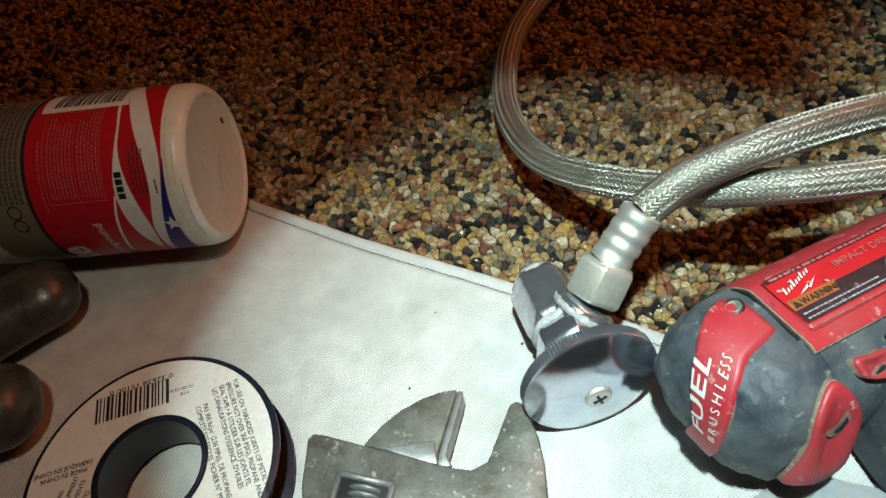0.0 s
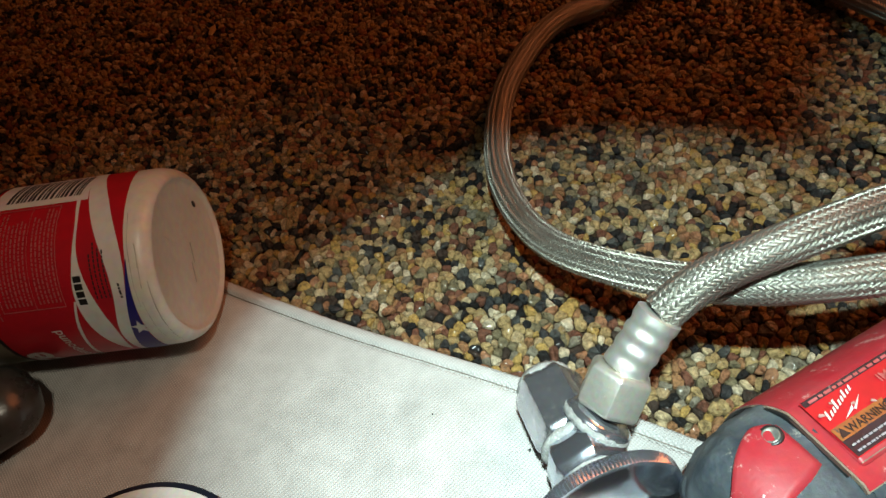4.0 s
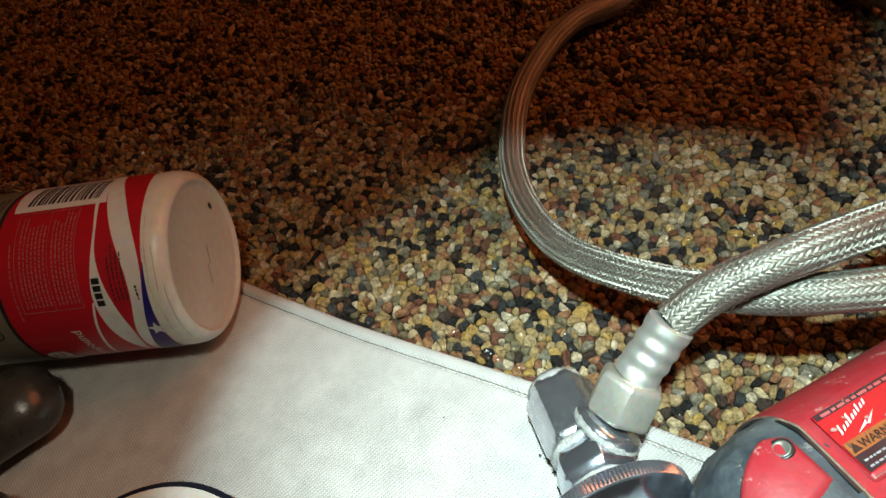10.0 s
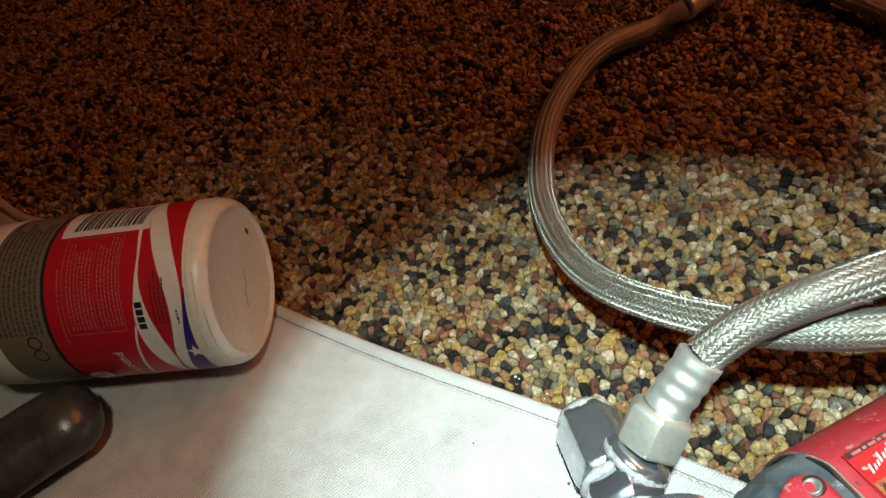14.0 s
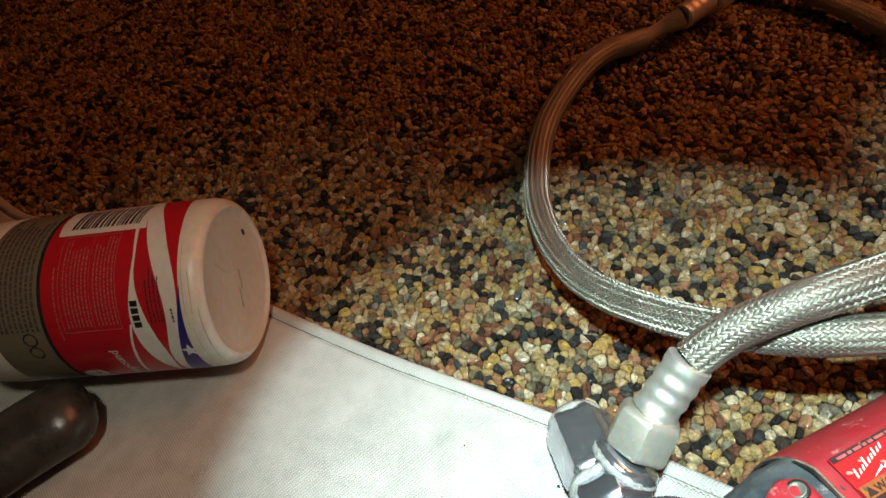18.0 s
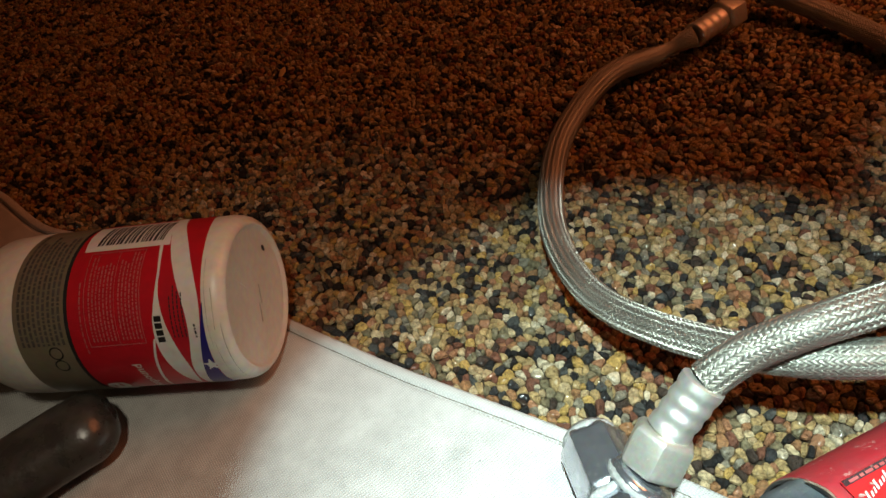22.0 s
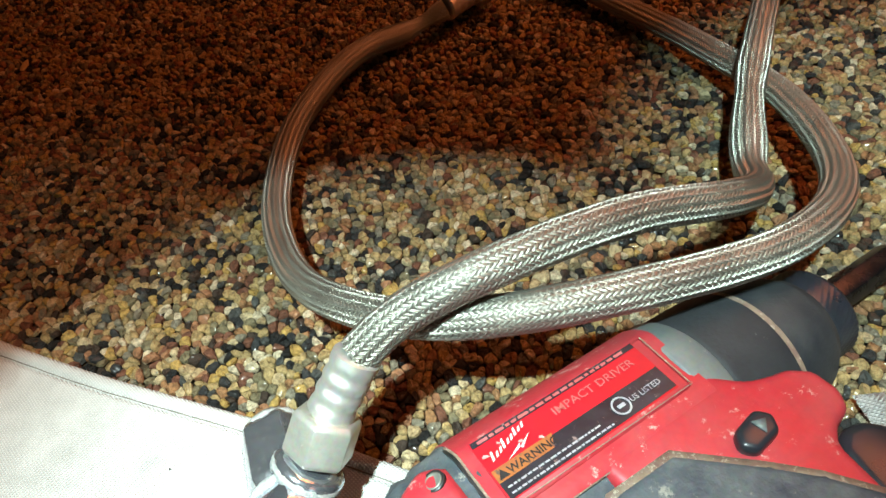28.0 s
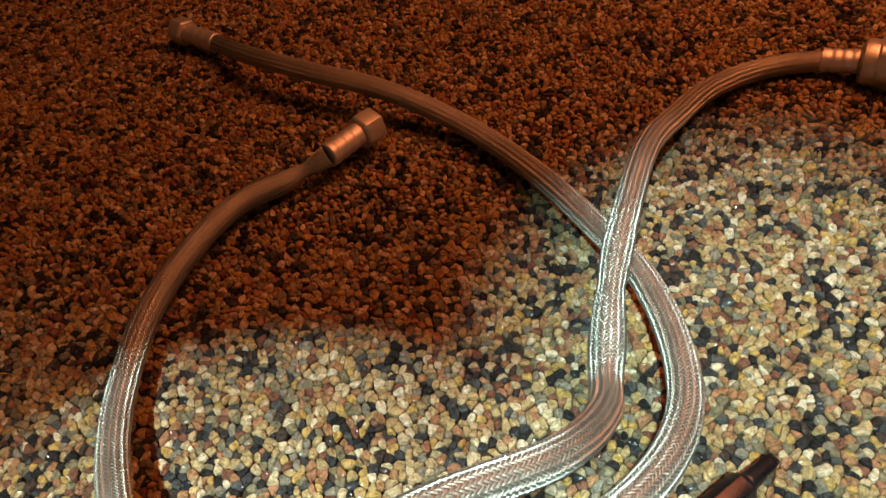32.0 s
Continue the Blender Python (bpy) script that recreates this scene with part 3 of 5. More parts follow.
# ---- chrome angle valve ----
def angle_valve():
    a, b = Vector((0.0311, 0.1668, 0.0173)), Vector((0.0390, 0.1228, 0.0236))
    root = thing("angle_valve", along(a, b), "chrome angle stop valve with round knurled handwheel lying on white canvas", "valve")
    ragged = lambda a, x: 1 + 0.05 * noise.noise((math.cos(a) * 7, math.sin(a) * 7, x * 900)) + 0.03 * noise.noise((math.cos(a) * 19, math.sin(a) * 19, x * 500))
    part("inlet_pipe", lathe([(0.0006, 0.0040), (-0.0012, 0.0052), (-0.0014, 0.0068), (0.0000, 0.0078), (0.0008, 0.0082), (0.0020, 0.0080)], 72, wobble=ragged), LIME, root, "ragged scaled pipe end")
    body = part("body", hex_nut(0.0008, 0.0205, 0.0172, 0.0022, turn=8), CHALKY, root, "faceted chrome body with lime deposits")
    soft_edges(body, 25)
    part("lime_ring", lathe([(0.0200, 0.0078), (0.0203, 0.0090), (0.0211, 0.0094), (0.0221, 0.0091), (0.0226, 0.0080)], 60, closed=False, wobble=lambda a, x: 1 + 0.025 * noise.noise((math.cos(a) * 6, math.sin(a) * 6, x * 900))), LIME, body, "white limescale ring")
    bonnet = part("bonnet", hex_nut(0.0222, 0.0312, 0.0182, 0.0024, turn=22), HAZED, root, "faceted chrome bonnet nut")
    soft_edges(bonnet, 25)
    part("lime_ring", lathe([(0.0304, 0.0070), (0.0310, 0.0080), (0.0318, 0.0082), (0.0324, 0.0072)], 60, closed=False, wobble=lambda a, x: 1 + 0.03 * noise.noise((math.cos(a) * 6, math.sin(a) * 6, x * 900))), LIME, bonnet, "white limescale ring")
    part("stem_collar", lathe([(0.0300, 0.0074), (0.0325, 0.0073), (0.0338, 0.0062), (0.0362, 0.0056), (0.0395, 0.0055)], 36), HAZED, root)
    # outlet branch that meets the hose nut
    p, q = Vector((0.0366, 0.1462, 0.0205)), Vector((0.0445, 0.1512, 0.0283))
    out = part("outlet", lathe([(0, 0.0080), (0.0045, 0.0080), (0.0058, 0.0090), (0.0080, 0.0090), (0.0092, 0.0074)], 40), CHALKY, root, "threaded chrome outlet")
    part("lime_ring", lathe([(0.0050, 0.0078), (0.0053, 0.0091), (0.0068, 0.0093), (0.0078, 0.0086)], 48, closed=False, wobble=ragged), LIME, out, "white limescale ring")
    out.matrix_world = along(p, q)
    # handwheel
    R = 0.0186
    knurl = 124
    def turned(profile):
        bm = bmesh.new()
        rings = [[bm.verts.new((x, (r - (0.00040 if k and i % 2 else 0)) * math.cos(math.pi * i / knurl), (r - (0.00040 if k and i % 2 else 0)) * math.sin(math.pi * i / knurl))) for i in range(2 * knurl)] for x, r, k in profile]
        for s, t in zip(rings, rings[1:]):
            for i in range(2 * knurl):
                bm.faces.new((s[i], s[(i + 1) % (2 * knurl)], t[(i + 1) % (2 * knurl)], t[i]))
        return bm

    wheel = part("handwheel", turned([(0.0450 - 0.0041 * f * f, R * 0.93 * f + 0.0002, 0) for f in (1.0, 0.93, 0.86, 0.78, 0.69, 0.6, 0.5, 0.4, 0.3, 0.2, 0.1, 0.0)]), CHROME, root, "polished domed chrome handwheel")
    rim = part("rim", turned([(0.0368, 0.0050, 0), (0.0366, R * 0.80, 0), (0.0372, R * 0.97, 0), (0.0375, R, 1), (0.0403, R, 1), (0.0406, R * 0.985, 0), (0.0408, R * 0.95, 0), (0.0409, R * 0.93 + 0.0002, 0), (0.0404, R * 0.90, 0)]), HAZED, wheel, "knurled chrome rim")
    soft_edges(rim, 40)
    screw = part("screw", lathe([(0.0443, 0.0036), (0.0451, 0.0037), (0.0456, 0.0033), (0.0459, 0.0024), (0.0460, 0.0002)], 36), STEEL, wheel, "steel cross-head screw")
    # black bars paint the shade of the cross recess, which isn't cut
    for turn in (20, 110):
        slot = part("slot", slab([(-0.0019, -0.0004), (0.0019, -0.0004), (0.0019, 0.0004), (-0.0019, 0.0004)], 0.0455, 0.0462), PRINTSHADE, screw)
        slot.matrix_basis = pose(0, 0, 0, turn, 0, 0) @ Matrix(((0, 0, 1, 0), (1, 0, 0, 0), (0, 1, 0, 0), (0, 0, 0, 1)))
    return root


angle_valve()


# ---- canvas cloth ----
def canvas():
    bm = bmesh.new()
    xs = np.linspace(-0.45, 0.128, 190)
    ds = [0, 0.0005, 0.0010, 0.0016, 0.0026, 0.0034, 0.0038, 0.0041, 0.0044, 0.0047, 0.0051, 0.006, 0.008, 0.011, 0.014] + list(np.linspace(0.018, 0.36, 95))
    grid = []
    for x in xs:
        row = []
        for d in ds:
            y = cloth_edge(x) - d * 1.12
            xx = x - d * 0.55
            z = 0.0042 + 0.0010 * noise.noise((xx * 16, y * 16, 0.3)) + 0.0004 * noise.noise((xx * 60, y * 60, 2.0))
            if d < 0.002:
                z = 0.0006 + (z - 0.0006) * math.sqrt(max(0, 1 - (1 - d / 0.002) ** 2))
            if d < 0.0040:
                z += 0.0003
            if 0.0037 < d < 0.0048:
                z -= 0.0013
            row.append(bm.verts.new((xx, y, z)))
        grid.append(row)
    for a, b in zip(grid, grid[1:]):
        for i in range(len(ds) - 1):
            bm.faces.new((a[i], a[i + 1], b[i + 1], b[i]))
    bmesh.ops.recalc_face_normals(bm, faces=bm.faces)
    cloth = tagged(part("canvas_cloth", bm, CANVAS, None), "white canvas cloth with a folded hem spread over the pebbles", "cloth")
    # dark strip laid in the hem's groove, painted as the crease's shade
    bm = bmesh.new()
    rows = []
    for k in range(420):
        x = -0.30 + 0.42 * k / 419
        d = 0.00425 + 0.00012 * noise.noise((x * 160, 3.3, 0))
        w = 0.00016 + 0.00007 * noise.noise((x * 420, 7.7, 0))
        row = []
        for e in (-w, 0, w):
            xx, y = x - (d + e) * 0.55, cloth_edge(x) - (d + e) * 1.12
            row.append(bm.verts.new((xx, y, 0.0035 + 0.0010 * noise.noise((xx * 16, y * 16, 0.3)) + 0.0004 * noise.noise((xx * 60, y * 60, 2.0)) + (0.0002 if e == 0 else -0.0001))))
        rows.append(row)
    for a, b in zip(rows, rows[1:]):
        for i in (0, 1):
            bm.faces.new((a[i], b[i], b[i + 1], a[i + 1]))
    part("seam", bm, THREAD, cloth, "dark strip painted as the shade in the hem's groove")
    return cloth


canvas()


def rag_corner():
    """A raised corner of white cloth beyond the tool."""
    bm = bmesh.new()
    n = 26
    grid = []
    for i in range(n):
        row = []
        for j in range(n):
            u, v = i / (n - 1), j / (n - 1)
            x, y = 0.181 + 0.075 * u, 0.1415 - 0.070 * v - 0.012 * u + 0.008 * u * v
            edge = min(u, v, 1 - u) * 12
            z = 0.004 + 0.006 * min(edge, 1) + 0.0022 * noise.noise((x * 45, y * 45, 4.0))
            row.append(bm.verts.new((x, y, z)))
        grid.append(row)
    for a, b in zip(grid, grid[1:]):
        for j in range(n - 1):
            bm.faces.new((a[j], b[j], b[j + 1], a[j + 1]))
    bmesh.ops.solidify(bm, geom=list(bm.faces), thickness=0.002)
    ob = part("rag", bm, CANVAS, None)
    return tagged(ob, "small folded white rag lying on the pebbles beside the tool", "rag")


rag_corner()


# ---- bottle of thread compound ----
def bottle():
    R = 0.0283
    a, b = Vector((-0.0692, 0.2265, 0.0335)), Vector((-0.1457, 0.2335, 0.0335))
    root = thing("compound_bottle", along(a, b), "white plastic bottle with red label lying sideways on canvas", "bottle")
    body = [(0.0016, 0.0002), (0.0014, R * 0.80), (0.0010, R * 0.835), (0.0002, R * 0.855), (0.0, R * 0.87), (0.0003, R * 0.900), (0.0010, R * 0.935), (0.0020, R * 0.962), (0.0034, R * 0.980), (0.0050, R * 0.990), (0.0065, R * 0.994),
            (0.0725, R * 0.994), (0.073, R), (0.080, R), (0.086, R * 0.985), (0.090, R * 0.93), (0.094, R * 0.82), (0.096, R * 0.72), (0.104, R * 0.70)]
    part("body", lathe(body, 96, closed=False), WHITEHD, root, "scuffed white plastic body")
    part("cap", lathe([(0.097, R * 0.60), (0.097, R * 0.80), (0.098, R * 0.83), (0.116, R * 0.83), (0.1175, R * 0.79), (0.118, 0.0002)], 60, wobble=lambda t, x: 1 + 0.01 * math.cos(40 * t)), WHITEHD, root, "white ribbed screw cap")

    def wrap(level):
        r = R * 0.995 + level
        return lambda u, v: (v, r * math.cos(u), r * math.sin(u))

    def sheet(v0, v1, a0, a1, cuts=64):
        pts = [(radians(a0 + (a1 - a0) * i / cuts), v) for i in range(cuts + 1) for v in (v0, v1)]
        return pts, [(2 * i, 2 * i + 1, 2 * i + 3, 2 * i + 2) for i in range(cuts)]

    def ribbon(keys, cuts=48):
        """A band whose two edges v0, v1 pass through (angle, v0, v1) keys."""
        ks = np.array(keys)
        ang = np.linspace(ks[0, 0], ks[-1, 0], cuts + 1)
        v0, v1 = np.interp(ang, ks[:, 0], ks[:, 1]), np.interp(ang, ks[:, 0], ks[:, 2])
        for v in (v0, v1):
            for _ in range(30):
                v[1:-1] = 0.25 * v[:-2] + 0.5 * v[1:-1] + 0.25 * v[2:]
        pts = []
        for q, x0, x1 in zip(ang, v0, v1):
            pts += [(radians(q), x0), (radians(q), x1)]
        return pts, [(2 * i, 2 * i + 1, 2 * i + 3, 2 * i + 2) for i in range(cuts)]

    lab = print_flat("label", [ribbon([(-40, 0.0090, 0.0525), (-30, 0.0084, 0.0525), (10, 0.0076, 0.0525), (47, 0.0063, 0.0525), (85, 0.0066, 0.0525), (107, 0.0078, 0.0525), (140, 0.0120, 0.0525), (175, 0.0170, 0.0525)]),
                               sheet(0.0170, 0.0525, 175, 320)], wrap(0.00012), REDLAB, root, "red printed label")
    lab.data.shade_smooth()
    print_flat("grey_band", [sheet(0.0525, 0.0715, -180, 180)], wrap(0.00012), GREYLAB, root, "grey label band with small print").data.shade_smooth()
    print_flat("dark_line", [sheet(0.0519, 0.0532, -180, 180)], wrap(0.00020), PRINTSHADE, root).data.shade_smooth()
    print_flat("white_swoosh", [ribbon([(-35, 0.0150, 0.0172), (-15, 0.0138, 0.0168), (3, 0.0116, 0.0160), (24, 0.0090, 0.0122), (42, 0.0070, 0.0118), (56, 0.0076, 0.0138), (66, 0.0090, 0.0154), (78, 0.0108, 0.0172), (90, 0.0128, 0.0190), (108, 0.0171, 0.0215), (125, 0.0200, 0.0240), (150, 0.0240, 0.0270)], 96),
                                ribbon([(-24, 0.0186, 0.0194), (-8, 0.0170, 0.0215), (5, 0.0163, 0.0229), (13, 0.0170, 0.0234), (24, 0.0178, 0.0238), (35, 0.0191, 0.0236), (45, 0.0200, 0.0227), (56, 0.0208, 0.0218), (71, 0.0204, 0.0211), (80, 0.0208, 0.0217), (92, 0.0216, 0.0228)], 96),
                                ribbon([(-30, 0.0302, 0.0310), (-13, 0.0284, 0.0294), (13, 0.0257, 0.0266), (27, 0.0236, 0.0243)])], wrap(0.00020), WHITELAB, root, "white curved label stripes").data.shade_smooth()
    print_flat("blue_stripe", [ribbon([(-38, 0.0086, 0.0165), (-20, 0.0082, 0.0150), (4, 0.0078, 0.0117), (22, 0.0070, 0.0092), (40, 0.0064, 0.0070), (48, 0.0062, 0.0064)])], wrap(0.00026), BLUELAB, root, "blue label stripe with white star").data.shade_smooth()
    star = [(0.0030 * (1 if k % 2 == 0 else 0.42) * math.cos(radians(36 * k)), 0.0030 * (1 if k % 2 == 0 else 0.42) * math.sin(radians(36 * k))) for k in range(10)]
    print_flat("star", [([(radians(3) + x / R, 0.0090 + y) for x, y in star], [tuple(range(10))])], wrap(0.00034), WHITELAB, root)
    print_flat("bar_code_panel", [ribbon([(90, 0.0192, 0.0492), (100, 0.0205, 0.0503), (122, 0.0225, 0.0512)], 20)], wrap(0.00026), WHITELAB, root, "pale bar code panel").data.shade_smooth()
    rng = random.Random(4)
    bars, v = [], 0.0225
    while v < 0.0465:
        w = 0.00030 + 0.0008 * rng.random()
        bars.append(sheet(v, v + w, 95, 119, 12))
        v += w + 0.00025 + 0.0006 * rng.random()
    code = print_flat("bar_code", bars[:1], wrap(0.00032), PRINTSHADE, root)
    for one in bars[1:]:
        print_flat("bar", [one], wrap(0.00032), PRINTSHADE, code)
    # outlined box of small print
    e = 0.00025
    box = [sheet(0.0268, 0.0268 + e, 25, 88, 24), sheet(0.0458, 0.0458 + e, 25, 88, 24), sheet(0.0268, 0.0460, 24.6, 25.2, 2), sheet(0.0268, 0.0460, 87.6, 88.2, 2), sheet(0.0355, 0.0355 + e * 0.7, 25, 88, 24)]
    print_flat("print_frame", box, wrap(0.00028), FADEPR, root)

    def rows_round(v0, v1, a0, a1, rows, seed, fill=0.5, gap=2.2):
        g = random.Random(seed)
        out = []
        step = (v1 - v0) / rows
        for r in range(rows):
            q = a0
            end = a1 - g.random() * 0.2 * (a1 - a0)
            while q < end:
                w = gap * (0.6 + 1.6 * g.random())
                out.append(sheet(v0 + r * step, v0 + (r + fill) * step, q, min(q + w, a1), 2))
                q += w + gap * 0.45
        return out
    print_flat("small_print", rows_round(0.0276, 0.0350, 28, 86, 6, 1, 0.42, 1.6) + rows_round(0.0364, 0.0452, 28, 86, 7, 2, 0.42, 1.6) + rows_round(0.0472, 0.0482, 20, 70, 1, 3), wrap(0.00028), FADEPR, root)
    print_flat("grey_print", rows_round(0.0545, 0.0705, 28, 118, 9, 5), wrap(0.00028), BROWNPR, root)
    print_flat("side_print", rows_round(0.0128, 0.0180, 27, 60, 4, 6, 0.34, 1.4) + rows_round(0.0095, 0.0102, 26, 35, 1, 7, 0.9, 1.6), wrap(0.00032), PRINTSHADE, root)
    # brand mark as plain heavy blocks
    blocks = [sheet(0.0203, 0.0227, 24.5 + 4.6 * k, 24.5 + 4.6 * k + 3.7, 4) for k in range(4)]
    print_flat("brand_mark", blocks, wrap(0.00032), PRINTSHADE, root)
    # emblems on the grey band
    rings = []
    for c in (22, 12):
        pts = []
        for i in range(24):
            t = 2 * math.pi * i / 24
            for r in (0.0020, 0.0024):
                pts.append((radians(c) + r * math.cos(t) / R, 0.0590 + r * math.sin(t)))
        rings.append((pts, [(2 * i, 2 * i + 1, (2 * i + 3) % 48, (2 * i + 2) % 48) for i in range(24)]))
    print_flat("emblem", rings, wrap(0.00028), PRINTSHADE, root)

    def word(text, size, v, a0, bold=0.01):
        pts, faces = letters(text, size, bold)
        return [(radians(a0) + x / R, v + y) for x, y in pts], faces
    print_flat("word", [word("Compound", 0.0044, 0.0325, -32)], wrap(0.00030), WHITELAB, root, "white lettering Compound")
    print_flat("title", [word("te", 0.0150, 0.0440, -36, 0.03)], wrap(0.00030), WHITELAB, root, "large white title lettering")
    print_flat("chip", [sheet(0.0300, 0.0325, -40, -27, 6)], wrap(0.00034), PRINTSHADE, root)
    # scratches and grime on the bare plastic
    for seed, x, a0, a1 in ((1, 0.0052, 18, 78), (2, 0.0030, 30, 60), (3, 0.0042, -10, 24), (4, 0.0012, -20, 40)):
        g = random.Random(seed)
        q, keys = a0, []
        while q < a1:
            w = 0.00006 + 0.00022 * g.random() ** 2
            c = x + 0.0005 * g.random()
            keys.append((q, c, c + w))
            q += 3 + 5 * g.random()
        print_flat("scratch", [ribbon(keys, 60)], wrap(0.00008 - (R * 0.005 if x < 0.004 else 0.0)), SCRATCH, root, "grey scratch in the plastic")
    # moulded marks on the base
    for k, (y, z, t) in enumerate(((0.004, 0.011, 20), (-0.002, -0.002, -35), (0.003, -0.006, -35))):
        mark = part("moulded_mark", slab([(-0.0035, -0.00012), (0.0035, -0.00022), (0.0037, 0.00010), (-0.0033, 0.00016)], 0.0, 0.0003, 0.0001), SCRATCH if k else WHITEHD, root)
        mark.matrix_basis = pose(0.0014, y, z, 0, -90, 0) @ pose(0, 0, 0, 0, 0, t)
    spot_mark = part("ink_mark", slab(arc(0, 0, 0.0013, 0, 330, 12, 0.0008), 0.0, 0.0002), PRINTSHADE, root)
    spot_mark.matrix_basis = pose(0.0012, -0.0175, 0.0050, 0, -90, 0)
    return root


bottle()


# ---- spool of thread seal tape ----
def spool():
    root = thing("tape_spool", pose(-0.0805, 0.1225, 0.0056, 0, 0, 0), "dark spool of thread seal tape with white printed label on canvas", "tape spool")
    R, H, hole = 0.0350, 0.0148, 0.0140
    for name, z0, z1 in (("lower_flange", 0.0, 0.0016), ("upper_flange", H - 0.0016, H)):
        prof = [(z0, hole), (z0, R - 0.0006), (z0 + 0.0005, R), (z1 - 0.0005, R), (z1, R - 0.0006), (z1, hole)]
        ob = part(name, lathe(prof, 96, closed=False), SPOOLBL, root, "dark plastic flange")
        ob.matrix_basis = pose(0, 0, 0, 0, -90, 0)
        soft_edges(ob, 50)
    hub = part("hub", lathe([(0.0005, hole), (0.0005, hole + 0.0014), (H - 0.0005, hole + 0.0014), (H + 0.0002, hole + 0.0006), (H + 0.0002, hole), (0.0005, hole)], 72, closed=False), SPOOLBL, root, "dark hollow hub")
    hub.matrix_basis = pose(0, 0, 0, 0, -90, 0)
    soft_edges(hub, 40)
    roll = part("tape_roll", lathe([(0.0018, hole + 0.002), (0.0018, R - 0.005), (H - 0.0018, R - 0.005), (H - 0.0018, hole + 0.002)], 72, closed=False), TAPE, root, "white rolled tape")
    roll.matrix_basis = pose(0, 0, 0, 0, -90, 0)
    bm = bmesh.new()
    n = 96
    lo = [bm.verts.new(((hole + 0.0018) * math.cos(2 * math.pi * i / n), (hole + 0.0018) * math.sin(2 * math.pi * i / n), H + 0.00025)) for i in range(n)]
    hi = [bm.verts.new(((R - 0.0017) * math.cos(2 * math.pi * i / n), (R - 0.0017) * math.sin(2 * math.pi * i / n), H + 0.00025)) for i in range(n)]
    for i in range(n):
        bm.faces.new((lo[i], hi[i], hi[(i + 1) % n], lo[(i + 1) % n]))
    label = part("label", bm, PAPER, root, "white ring-shaped paper label with black print")
    put = lambda x, y: (x, y, H + 0.0004)
    rng = random.Random(9)
    bars, x = [], 0.0
    while x < 0.0205:
        w = 0.0003 + 0.0007 * rng.random()
        bars.append(moved(bar(x, 0, x + w, 0.0082), -0.0190, 0.0158, 10))
        x += w + 0.0003 + 0.0005 * rng.random()
    code = print_flat("bar_code", bars[:1], put, PRINTSHADE, label)
    for one in bars[1:]:
        print_flat("bar", [one], put, PRINTSHADE, label)
    shapes = []
    lines = ["FOR USE ON THREADED JOINTS OF METAL PIPE", "(PRESSURE NOT OVER 300 PSIG), PROPANE AND", "SEAL TAPE \u2022 \u00c0 UTILISER SUR LES JOINTS FIL", "LES CANALISATIONS D'ESSENCE, D'HUILES", "PAS 300 lb/po\u00b2 (2,06 MPa)), DE PROPANE", "COMPLETS EST REQUIS. FICHIER N\u00b0 MP"]
    for k, text in enumerate(lines):
        shapes.append(moved(letters(text, 0.0020, 0.006, 0.86), 0.0200 - 0.0022 * k * 0.9, 0.0235 - 0.0006 * k - (0.004 if k > 3 else 0), -70))
    for k, text in enumerate(("MADE IN CHINA", "FABRIQU\u00c9 EN CHINE")):
        shapes.append(moved(letters(text, 0.0020, 0.008, 0.86), -0.0180 + 0.001 * k, 0.0035 + 0.0022 * k, 190))
    for k, text in enumerate(("ORIGINAL GAS", "THE THREAD", "(2,06 mm) DANS", "INDEPENDAMMENT", "FILETAGE MENTS", "COMPLETES")):
        shapes.append(moved(letters(text, 0.0019, 0.006, 0.86), -0.0300 + 0.0026 * k, -0.0150 + 0.0006 * k, 80))
    shapes.append(moved(letters("0 32628 15100 0", 0.0022, 0.004, 1.25), 0.0015, 0.0292, 190))
    shapes.append(moved(letters("15100-32-04", 0.0015, 0.004), 0.0085, 0.0245, 190))
    shapes.append(moved(letters("3/18", 0.0015, 0.004), 0.0075, 0.0225, 190))
    print_flat("lettering", shapes, put, PRINTSHADE, label, "small black lettering")["kind"] = "stuff"
    return root


spool()


